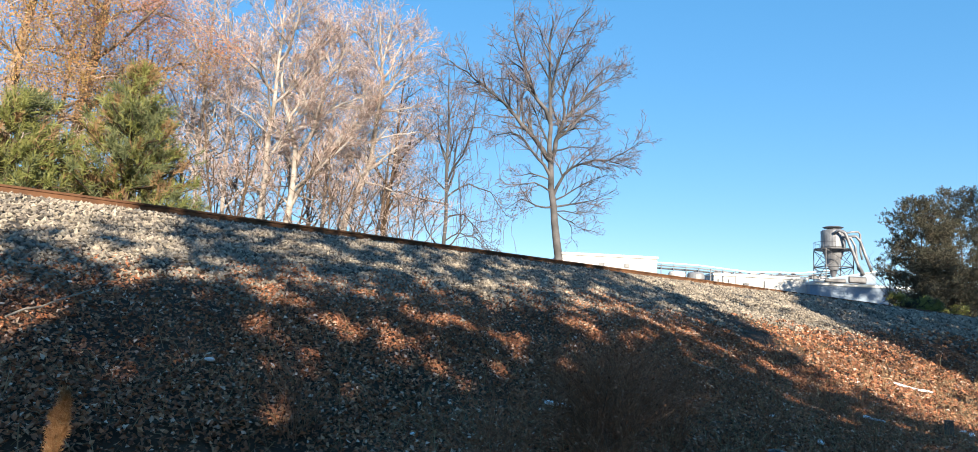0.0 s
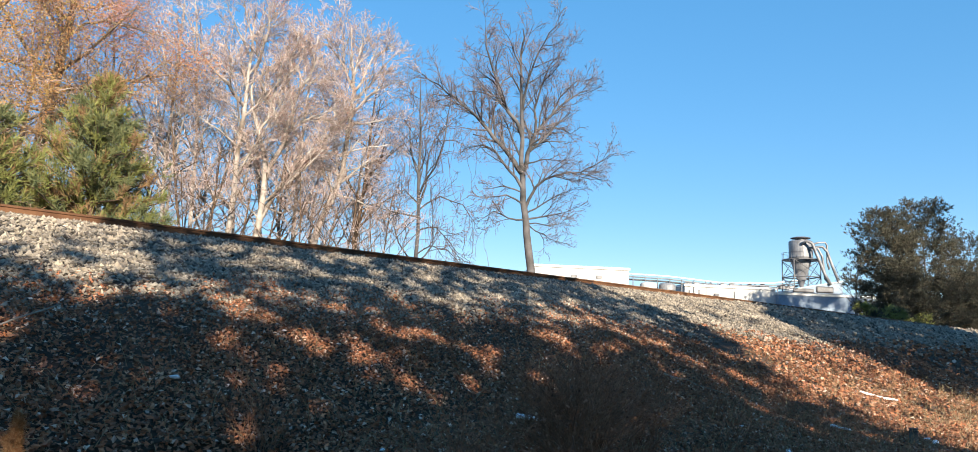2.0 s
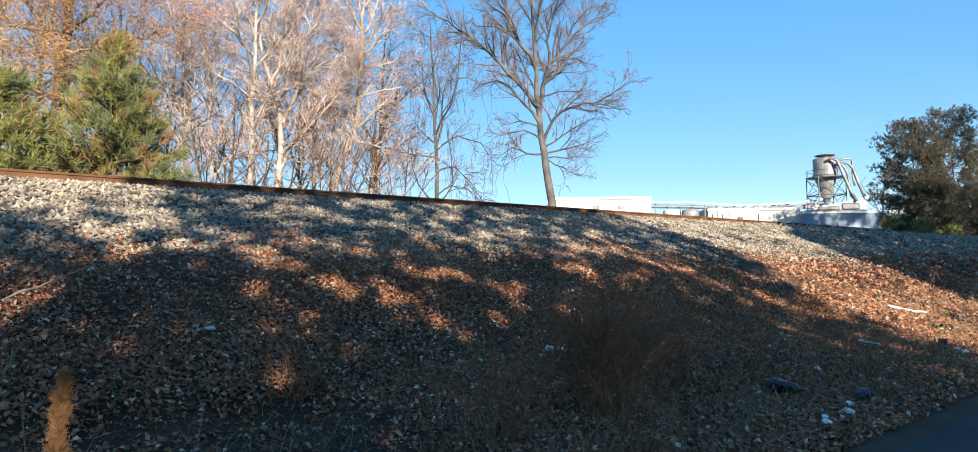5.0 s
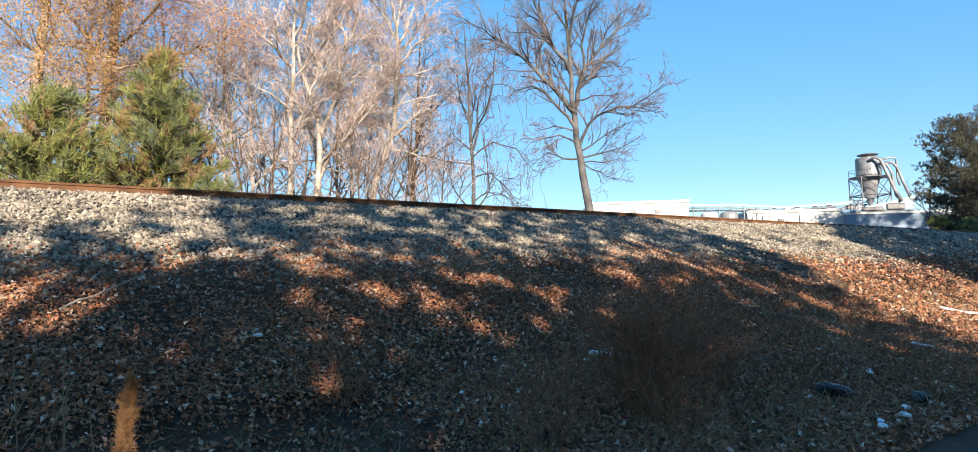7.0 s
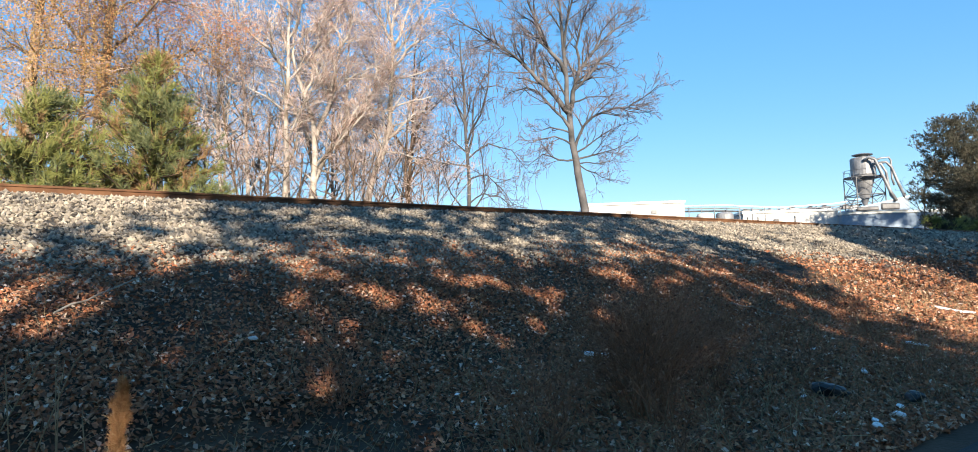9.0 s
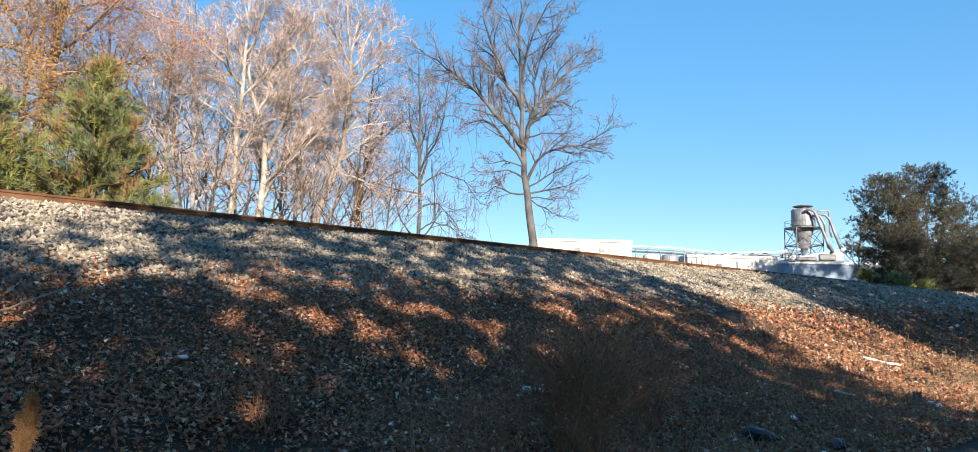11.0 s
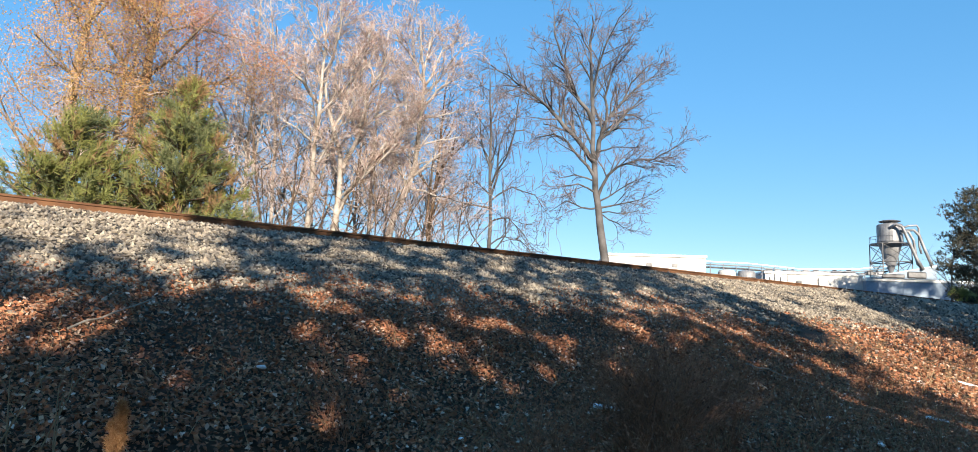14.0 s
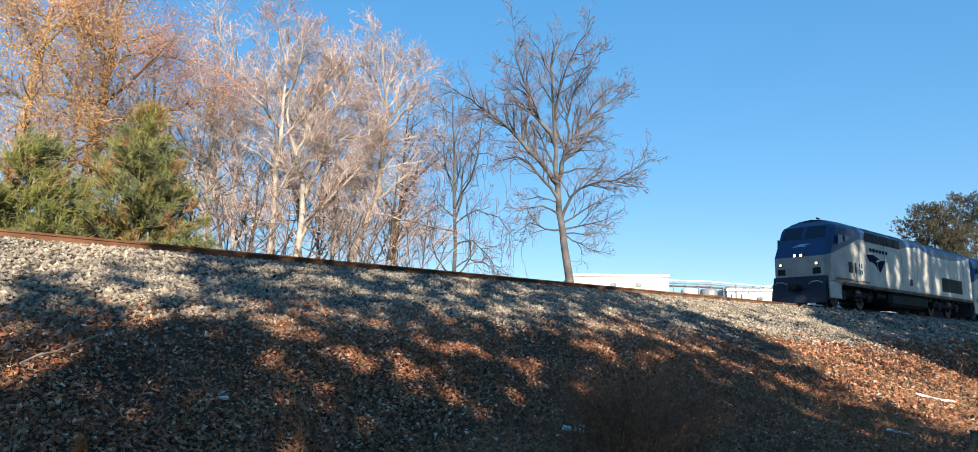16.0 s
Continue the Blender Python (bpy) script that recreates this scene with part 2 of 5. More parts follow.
def sticks_mesh(name, segs, material, sides=3, smooth=True):
    """All segments (p0, p1, r0, r1) as tapered prisms in one mesh."""
    a = np.array([s[0] for s in segs], dtype=float)
    b = np.array([s[1] for s in segs], dtype=float)
    r0 = np.array([s[2] for s in segs], dtype=float)[:, None]
    r1 = np.array([s[3] for s in segs], dtype=float)[:, None]
    d = b - a
    d /= np.maximum(np.linalg.norm(d, axis=1, keepdims=True), 1e-6)
    ref = np.where(np.abs(d[:, 2:3]) < 0.9, np.array([[0, 0, 1.0]]), np.array([[1.0, 0, 0]]))
    e1 = np.cross(d, ref)
    e1 /= np.maximum(np.linalg.norm(e1, axis=1, keepdims=True), 1e-6)
    e2 = np.cross(d, e1)
    rings = []
    for base, r in ((a, r0), (b, r1)):
        for k in range(sides):
            t = 2 * math.pi * k / sides
            rings.append(base + (e1 * math.cos(t) + e2 * math.sin(t)) * r)
    v = np.stack(rings, axis=1).reshape(-1, 3)
    n = len(segs)
    off = (np.arange(n) * 2 * sides)[:, None]
    faces = np.concatenate([off + np.array([[k, (k + 1) % sides, sides + (k + 1) % sides, sides + k]]) for k in range(sides)], axis=0)
    return mesh_of(name, v, faces, material, smooth=smooth)


def cards_mesh(name, centres, size, material, rng, squash=1.0, aim=None, spread=1.0):
    """Small leaf quads, turned at random, folded along their middle, in one mesh."""
    c = np.asarray(centres, dtype=float)
    n = len(c)
    d1 = rng.normal(size=(n, 3))
    if aim is not None:
        d1 = np.asarray(aim) + d1 * spread
    d1 /= np.linalg.norm(d1, axis=1, keepdims=True)
    d2 = np.cross(d1, rng.normal(size=(n, 3)))
    d2 /= np.maximum(np.linalg.norm(d2, axis=1, keepdims=True), 1e-6)
    s = (size * rng.uniform(0.6, 1.4, n))[:, None]
    nrm = np.cross(d1, d2) * s * 0.18
    v = np.stack([c - d1 * s, c + d2 * s * squash + nrm, c + d1 * s, c - d2 * s * squash + nrm], axis=1).reshape(-1, 3)
    off = (np.arange(n) * 4)[:, None]
    f = np.concatenate([off + np.array([[0, 1, 2]]), off + np.array([[0, 2, 3]])], axis=0)
    return mesh_of(name, v, f, material)


# ---- ground, road, embankment ----
WAVES = [tuple(np.random.default_rng(4 + k).uniform((0.15, -1.3, 0), (1.3, 1.3, 6.28))) for k in range(14)]


def terrain(s, n):
    """Height of the bank, with its gentle unevenness."""
    s, n = np.asarray(s, dtype=float), np.asarray(n, dtype=float)
    ledge = np.clip((6.5 - n) / 0.3, 0, 1) * np.clip((3.9 - s) / 0.7, 0, 1) * np.clip((n - 3.0) / 2.0, 0, 1) * 0.24
    wob = sum(np.sin(s * a + n * b + c) for a, b, c in WAVES) * 0.016
    return np.interp(n, PN, PZ) + wob * np.clip((n - 2.6) / 1.5, 0, 1) * np.clip((15.0 - n) / 1.5, 0, 1) - ledge


def build_ground():
    ss = np.concatenate([[-2500, -300, -60], np.arange(-20, 61, 0.5), [70, 90, 130, 200, 400, 2500]])
    ns = np.concatenate([[-2500, -60, -20, -6.2, -6.0, 2.2], np.arange(2.45, 19.4, 0.28), [21, 23, 30, 60, 150, 2500]])
    S, NN = np.meshgrid(ss, ns, indexing="ij")
    Z = terrain(S, NN)
    P = np.stack([S * U.x + NN * N.x, S * U.y + NN * N.y, Z], axis=-1).reshape(-1, 3)
    a, b = S.shape
    i, j = np.meshgrid(np.arange(a - 1), np.arange(b - 1), indexing="ij")
    q = (i * b + j).ravel()
    faces = np.stack([q, q + b, q + b + 1, q + 1], axis=1)
    mid = (ns[:-1] + ns[1:]) / 2
    band = np.where((mid > 11.3) & (mid < 19.5), 1, 0)
    idx = np.tile(band, a - 1)
    ob = new("ground", mesh_of("ground", P, faces, [M_soil, M_ballast], idx, smooth=True))
    tagged(ob, "leaf-strewn earth bank rising to a stone ballast bed", "ground", kind="structure")
    bm = bmesh.new()
    for s0 in range(-120, 400, 20):
        q = [bm.verts.new(tr(s, n, z)) for s, n, z in ((s0, -6, 0.006), (s0 + 20, -6, 0.006), (s0 + 20, 2.25, 0.012), (s0, 2.25, 0.012))]
        bm.faces.new(q)
    bmesh.ops.remove_doubles(bm, verts=bm.verts, dist=0.001)
    tagged(part("road", bm, M_road), "worn grey asphalt road below the bank", "road", kind="structure")


build_ground()


def build_track():
    root = new("railway_track")
    root.matrix_world = Matrix.Translation(tr(0, TRACK_N, 0)) @ pose(0, 0, 0, 0, 0, TRACK_TURN)
    tagged(root, "rusty steel rails on wooden sleepers in grey ballast", "railway track")
    prof = [(-0.075, 0), (0.075, 0), (0.075, 0.012), (0.012, 0.03), (0.012, 0.13), (0.037, 0.142), (0.037, 0.178), (0.03, 0.185), (-0.03, 0.185), (-0.037, 0.178), (-0.037, 0.142), (-0.012, 0.13), (-0.012, 0.03), (-0.075, 0.012)]
    for y in (-0.755, 0.755):
        bm = bmesh.new()
        xs = [-300, -60, -20, 0, 20, 40, 60, 90, 150, 700]
        rings = [[bm.verts.new((x, y + a, RAIL_Z - 0.185 + b)) for a, b in prof] for x in xs]
        for q, w in zip(rings, rings[1:]):
            for k in range(len(prof)):
                bm.faces.new((q[k], q[(k + 1) % len(prof)], w[(k + 1) % len(prof)], w[k]))
        bm.faces.new(rings[0][::-1])
        bm.faces.new(rings[-1])
        part("rail", bm, M_rust, root)
    bm = bmesh.new()
    add_box(bm, -0.115, -1.3, RAIL_Z - 0.185 - 0.18, 0.115, 1.3, RAIL_Z - 0.19, 0.012)
    first = part("sleeper", bm, M_tie, root)
    first.location = (-14, 0, 0)
    for i in range(1, 180):
        o = part_me("sleeper", first.data, root)
        o.location = (-14 + i * 0.5, random.uniform(-0.03, 0.03), random.uniform(-0.012, 0.0))
        o.rotation_euler = (0, 0, random.uniform(-0.01, 0.01))


build_track()


# ---- trees ----
def at(az_deg, n):
    """Ground place seen from the road at a bearing, at across-distance n from the camera's line."""
    a = radians(az_deg)
    r = n / math.sin(AZ - a)
    return Vector((r * math.sin(a), r * math.cos(a), 0))


FLOOR = (0.9, 0.57, 0.35, 0.23, 0.17)


def limb(out, rng, pts, r0, r1, level, maxlevel, kids, ratio, up, angle, minr=0.006, start=0.2):
    """A limb along pts with side branches of its own; segments go to out[level]."""
    pts = [np.asarray(p, dtype=float) for p in pts]
    seg = [np.linalg.norm(b - a) for a, b in zip(pts, pts[1:])]
    total = sum(seg)
    acc = 0.0
    cum = [0.0]
    for a, b, l in zip(pts, pts[1:], seg):
        ra, rb = r0 + (r1 - r0) * acc / total, r0 + (r1 - r0) * (acc + l) / total
        out[level].append((a, b, max(ra, minr), max(rb, minr)))
        acc += l
        cum.append(acc)
    if level >= maxlevel:
        return
    k = max(2, int(kids[level] * total * rng.uniform(0.8, 1.2)))
    for i in range(k):
        f = start + (1 - start) * (i + rng.uniform(0, 1)) / k
        d = f * total
        j = min(max(np.searchsorted(cum, d) - 1, 0), len(pts) - 2)
        w = (d - cum[j]) / max(seg[j], 1e-6)
        p = pts[j] * (1 - w) + pts[j + 1] * w
        ax = (pts[j + 1] - pts[j]) / max(seg[j], 1e-6)
        side = rng.normal(size=3)
        side -= ax * side.dot(ax)
        side /= max(np.linalg.norm(side), 1e-6)
        an = radians(angle * rng.uniform(0.7, 1.3))
        dr = ax * math.cos(an) + side * math.sin(an)
        ln = (total * ratio * 0.55 + FLOOR[level]) * rng.uniform(0.55, 1.3) * (1.2 - 0.55 * f)
        rr = (r0 + (r1 - r0) * f) * rng.uniform(0.45, 0.65)
        npts = 4 if level < 2 else 3
        q = [p]
        for s in range(npts - 1):
            dr = dr + rng.normal(size=3) * 0.16 + np.array([0, 0, up * rng.uniform(0.3, 1.2)])
            dr /= np.linalg.norm(dr)
            q.append(q[-1] + dr * ln / (npts - 1))
        limb(out, rng, q, rr, rr * 0.35, level + 1, maxlevel, kids, ratio, up, angle, minr, 0.12)


def spray_ends(segs, rng, k, spread):
    ends = np.array([s[1] for s in segs])
    c = np.repeat(ends, k, axis=0)
    return c + rng.normal(size=c.shape) * spread


def make_tree(name, place, limbs, label, category="tree", group="", bark=None, seed=1, maxlevel=4, kids=(1.2, 2.2, 3.2, 4), ratio=0.42, up=0.12, angle=48, twig=None,
              leaves=(), minr=0.007, trunk_start=0.3, vines=0):
    """limbs: list of (points in metres from the base, thick radius, thin radius); the first is the trunk."""
    rng = np.random.default_rng(seed)
    root = new(name)
    root.location = place
    tagged(root, label, category, group)
    bark = bark or M_bark_grey
    fine, ends, boughs = [], [], []
    for i, (pts, ra, rb) in enumerate(limbs):
        out = {k: [] for k in range(maxlevel + 1)}
        limb(out, rng, pts, ra, rb, 0 if i == 0 else 1, maxlevel, kids, ratio, up, angle, minr, trunk_start if i == 0 else 0.2)
        if i == 0:
            part("trunk", add_tube(bmesh.new(), [tuple(q) for q in pts], ra, 10, rb), bark, root, smooth=True)
            boughs += out[1] + out[2]
        else:
            part_me("limb", sticks_mesh("limb", out[1] + out[2], bark, 5), root)
        fine += [s for k in range(3, maxlevel + 1) for s in out[k]]
        ends += out[maxlevel] + out[maxlevel - 1]
    if boughs:
        tagged(part_me("bough_growth", sticks_mesh("bough_growth", boughs, bark, 5), root), kind="stuff")
    if fine:
        tagged(part_me("twig_growth", sticks_mesh("twig_growth", fine, twig or M_twig, 3), root), kind="stuff")
    for (nm, material, k, spread, size, low, share) in leaves:
        lo, hi = low if isinstance(low, tuple) else (low, 99)
        pick = [s for s in ends if lo < s[1][2] < hi and rng.uniform() < share]
        if pick:
            tagged(part_me(nm, cards_mesh(nm, spray_ends(pick, rng, k, spread), size, material, rng, 0.6), root), kind="stuff")
    if vines:
        strands = []
        src = boughs + fine
        for i in rng.choice(len(src), vines):
            p = np.array(src[i][1])
            for q in range(int(rng.uniform(2, 8))):
                nx = p + np.array([rng.normal() * 0.06, rng.normal() * 0.06, -0.28])
                if nx[2] < 0.2:
                    break
                strands.append((p, nx, 0.009, 0.008))
                p = nx
        tagged(part_me("vine_growth", sticks_mesh("vine_growth", strands, M_twig_dark, 3), root, "hanging dry vines"), kind="stuff")
    return root


def wander(rng, p, d, length, n=6, amount=0.08, up=0.0):
    q = [np.array(p, dtype=float)]
    d = np.array(d, dtype=float)
    for i in range(n):
        d = d + rng.normal(size=3) * amount + np.array([0, 0, up])
        d /= np.linalg.norm(d)
        q.append(q[-1] + d * length / n)
    return q


def drawn_limbs(marks, kx, kz, x0, y0, zb, rng, deep=0.5, lean=0.0):
    """Limbs from (across, down) marks of a tree drawn flat; each starts on the limb that it leaves and wanders in depth from there."""
    limbs = []
    for i, (points, ra, rb) in enumerate(marks):
        q = [np.array([(a - x0 - lean * (y0 - b)) * kx, 0.0, zb + (y0 - b) * kz]) for a, b in points]
        depth = 0.0
        if i:
            best = 1e9
            for line in limbs:
                for a, b in zip(line[0], line[0][1:]):
                    da, dq = (b - a)[[0, 2]], (q[0] - a)[[0, 2]]
                    f = min(1.0, max(0.0, float(dq @ da) / max(float(da @ da), 1e-9)))
                    gap = float(np.linalg.norm(dq - da * f))
                    if gap < best:
                        best, root_at = gap, a + (b - a) * f
            q[0] = root_at
            depth = root_at[1]
        step = rng.uniform(-deep, deep) if i else 0.0
        for k in range(len(q)):
            if k or not i:
                q[k][1] = depth + step * k
        # one bend more between marks keeps the limbs from looking ruled
        fine = [q[0]]
        for a, b in zip(q, q[1:]):
            l = np.linalg.norm(b - a)
            fine += [(a + b) / 2 + rng.normal(size=3) * l * (0.05 if i else 0.012), b]
        limbs.append((fine, ra, rb))
    return limbs


def drawn_tree(az, n, zb, x0, y0, k, marks, label, seed, name="bare_tree", tall=1.05, group="bare trees behind the track", deep=0.5, slim=1.0, lean=0.0, **more):
    p = at(az, n)
    marks = [(m, ra * slim, rb * slim) for m, ra, rb in marks]
    limbs = drawn_limbs(marks, k, k * tall, x0, y0, zb, np.random.default_rng(seed), deep, lean)
    return make_tree(name, (p.x, p.y, 2.55), limbs, label, seed=seed, group=group, **more)


def lone_tree():
    marks = [
        ([(530, 992), (525, 870), (515, 790), (508, 710), (498, 640), (497, 570), (491, 500), (495, 430), (492, 330), (490, 220), (488, 120), (500, 60), (495, 25)], 0.195, 0.02),
        ([(490, 545), (465, 500), (430, 455), (380, 400), (340, 355), (290, 315), (240, 280), (180, 240), (150, 215)], 0.125, 0.016),
        ([(492, 415), (445, 340), (410, 270), (390, 220), (365, 150), (362, 80)], 0.1, 0.014),
        ([(497, 600), (450, 540), (400, 480), (360, 468), (300, 488)], 0.08, 0.014),
        ([(498, 570), (512, 500), (530, 430), (548, 375), (580, 330), (630, 270), (690, 210), (765, 165)], 0.13, 0.016),
        ([(504, 670), (540, 590), (600, 555), (680, 545), (725, 522), (770, 488)], 0.08, 0.012),
        ([(680, 545), (715, 552), (760, 566)], 0.035, 0.009),
        ([(493, 330), (512, 220), (545, 130), (575, 75), (610, 45)], 0.07, 0.012),
        ([(530, 430), (590, 402), (660, 390)], 0.05, 0.011),
        ([(512, 500), (565, 488), (645, 492)], 0.045, 0.01),
        ([(560, 360), (620, 345), (680, 360), (700, 330)], 0.045, 0.01),
        ([(545, 378), (540, 300), (560, 230), (590, 150), (635, 90)], 0.07, 0.012),
        ([(610, 295), (640, 225), (700, 160), (740, 140)], 0.045, 0.01),
        ([(508, 700), (590, 678), (690, 640)], 0.05, 0.01),
        ([(505, 680), (575, 640), (660, 600)], 0.045, 0.01),
        ([(512, 716), (580, 718), (640, 705)], 0.035, 0.009),
        ([(512, 718), (570, 745), (625, 770)], 0.035, 0.009),
        ([(500, 650), (440, 625), (385, 640), (350, 655)], 0.05, 0.01),
        ([(507, 700), (450, 700), (400, 680), (345, 720)], 0.05, 0.01),
        ([(498, 610), (430, 588), (365, 600)], 0.045, 0.01),
        ([(489, 160), (455, 100), (420, 60)], 0.04, 0.009),
        ([(445, 340), (390, 290), (330, 235)], 0.05, 0.01),
        ([(410, 270), (360, 210), (315, 170)], 0.04, 0.01),
        ([(380, 400), (330, 400), (270, 390)], 0.04, 0.01),
        ([(290, 315), (240, 320), (170, 300)], 0.03, 0.009),
        ([(492, 260), (450, 190), (440, 130)], 0.05, 0.01),
        ([(340, 355), (330, 290), (325, 240)], 0.04, 0.009),
    ]
    drawn_tree(5.5, 21.3, 1.75, 525, 868, 0.0130, marks, "tall lone bare grey tree beside the railway track", 8, kids=(0.5, 3.4, 5.8, 7.6), ratio=0.35, up=0.07, angle=42, trunk_start=0.4, tall=0.985,
               bark=M_bark_lone, twig=M_twig_lone, leaves=(("bud_growth", M_bud_grey, 1, 0.05, 0.02, 0, 0.6),), minr=0.0074, group="", deep=0.45, lean=0.03)


SYC = "tall bare sycamore with pale mottled branches"
GROVE = dict(kids=(0.9, 4.5, 6.2, 7.4), ratio=0.34, up=0.09, angle=42, trunk_start=0.25, bark=M_bark_pale, minr=0.0078, slim=0.85)
BUDS = ("bud_growth", M_bud, 1, 0.06, 0.022, 3, 0.5)


def grove():
    """The three large trees of the wood's edge and the vine-hung one beside them."""
    drawn_tree(-17.5, 24.5, 2.1, 365, 770, 0.01054, [
        ([(362, 958), (365, 770), (370, 600), (380, 400), (382, 250), (386, 120), (390, 10)], 0.15, 0.02),
        ([(378, 365), (330, 300), (270, 250), (210, 212), (150, 190)], 0.085, 0.014),
        ([(380, 320), (350, 225), (325, 185), (300, 120)], 0.06, 0.012),
        ([(383, 260), (430, 185), (455, 120), (470, 40)], 0.06, 0.012),
        ([(380, 400), (450, 330), (490, 270), (540, 220)], 0.06, 0.012),
        ([(384, 200), (340, 120), (310, 60), (290, 20)], 0.05, 0.011),
        ([(386, 130), (430, 60), (450, 0)], 0.045, 0.01),
        ([(386, 150), (365, 70), (360, 0)], 0.045, 0.01),
        ([(270, 250), (240, 170), (200, 110), (180, 80)], 0.05, 0.011),
        ([(374, 500), (310, 450), (250, 420), (200, 400)], 0.05, 0.011),
        ([(372, 560), (430, 500), (480, 470)], 0.045, 0.01),
        ([(368, 690), (310, 660), (240, 640), (190, 610)], 0.04, 0.01),
        ([(378, 420), (320, 400), (280, 330)], 0.045, 0.01),
    ], "tall bare tree with a reddish top", 35, leaves=(("red_foliage", M_leaf_red, 3, 0.16, 0.03, 10.5, 0.5), BUDS), **GROVE)
    drawn_tree(-15.5, 24.0, 2.07, 455, 775, 0.01061, [
        ([(450, 960), (455, 775), (466, 640), (462, 540), (430, 440), (408, 380), (395, 310), (400, 230)], 0.165, 0.025),
        ([(465, 600), (482, 540), (515, 460), (530, 360), (545, 285), (575, 235), (590, 150)], 0.13, 0.018),
        ([(460, 735), (505, 615), (560, 525), (605, 455), (645, 385), (705, 315)], 0.12, 0.016),
        ([(520, 445), (570, 405), (630, 385), (700, 345)], 0.06, 0.012),
        ([(432, 445), (460, 400), (470, 320), (490, 230), (500, 150)], 0.07, 0.013),
        ([(530, 360), (510, 270), (520, 180), (540, 100)], 0.06, 0.012),
        ([(545, 285), (530, 200), (560, 120), (565, 70)], 0.05, 0.011),
        ([(410, 385), (440, 320), (445, 240), (430, 170)], 0.06, 0.012),
        ([(400, 340), (360, 290), (340, 230)], 0.05, 0.011),
        ([(470, 690), (520, 700), (580, 660), (640, 650)], 0.05, 0.01),
        ([(458, 730), (410, 690), (370, 640), (320, 600)], 0.05, 0.011),
        ([(560, 525), (600, 520), (660, 530)], 0.04, 0.01),
        ([(640, 395), (650, 330), (640, 260), (650, 200)], 0.05, 0.011),
    ], "bare multi-stemmed pale sycamore", 34, leaves=(BUDS,), **GROVE)
    drawn_tree(-11.3, 25.0, 2.2, 645, 790, 0.01169, [
        ([(635, 967), (645, 790), (662, 720), (700, 640), (722, 560), (735, 400), (740, 300), (735, 240), (722, 150), (716, 70)], 0.19, 0.02),
        ([(735, 370), (790, 322), (850, 295), (905, 275)], 0.08, 0.013),
        ([(737, 400), (800, 392), (860, 370), (912, 362)], 0.055, 0.012),
        ([(738, 300), (775, 210), (800, 135), (820, 95)], 0.075, 0.013),
        ([(738, 290), (703, 215), (690, 140), (680, 75)], 0.075, 0.013),
        ([(735, 250), (750, 160), (760, 65)], 0.06, 0.012),
        ([(738, 330), (820, 240), (875, 180)], 0.06, 0.012),
        ([(733, 430), (690, 375), (640, 325), (600, 290)], 0.075, 0.013),
        ([(703, 215), (650, 150), (615, 75)], 0.055, 0.012),
        ([(728, 500), (800, 468), (860, 448), (915, 452)], 0.05, 0.011),
        ([(722, 560), (790, 540), (855, 565)], 0.05, 0.011),
        ([(700, 640), (790, 655), (850, 690), (920, 725)], 0.055, 0.011),
        ([(718, 580), (650, 555), (600, 520)], 0.05, 0.011),
        ([(715, 600), (690, 480), (685, 400), (700, 350)], 0.06, 0.012),
        ([(640, 325), (600, 240), (590, 170)], 0.05, 0.011),
        ([(800, 160), (850, 130), (880, 150)], 0.04, 0.01),
        ([(680, 690), (640, 650), (610, 640)], 0.04, 0.01),
    ], SYC, 31, leaves=(BUDS,), **GROVE)
    drawn_tree(-3.5, 23.5, 1.95, 185, 835, 0.0134, [
        ([(188, 980), (185, 835), (184, 690), (180, 560), (178, 450), (172, 360), (168, 300)], 0.095, 0.014),
        ([(184, 690), (202, 560), (216, 480), (245, 420), (290, 370)], 0.055, 0.011),
        ([(186, 660), (230, 575), (255, 500), (262, 430), (270, 350)], 0.05, 0.011),
        ([(182, 600), (150, 520), (140, 430), (150, 350)], 0.045, 0.01),
        ([(184, 700), (250, 655), (320, 675), (375, 745)], 0.04, 0.009),
        ([(184, 720), (120, 715), (50, 700), (-20, 705)], 0.045, 0.009),
        ([(185, 760), (240, 745), (290, 790), (330, 850)], 0.035, 0.008),
        ([(186, 830), (230, 800), (280, 810), (335, 860)], 0.035, 0.008),
        ([(183, 680), (140, 640), (125, 640)], 0.03, 0.008),
        ([(188, 860), (132, 800), (128, 700), (132, 620)], 0.04, 0.01),
        ([(188, 860), (235, 800), (230, 700), (225, 640)], 0.04, 0.01),
        ([(216, 480), (280, 460), (320, 470)], 0.03, 0.008),
    ], "slender bare tree hung with dry vines", 21, bark=M_bark_lone, twig=M_twig_lone, kids=(1.0, 3.2, 5.0, 7.0), ratio=0.24, up=0.05, angle=42, trunk_start=0.4, minr=0.0078, vines=120,
        leaves=(("bud_growth", M_bud_grey, 1, 0.05, 0.02, 0, 0.4),))


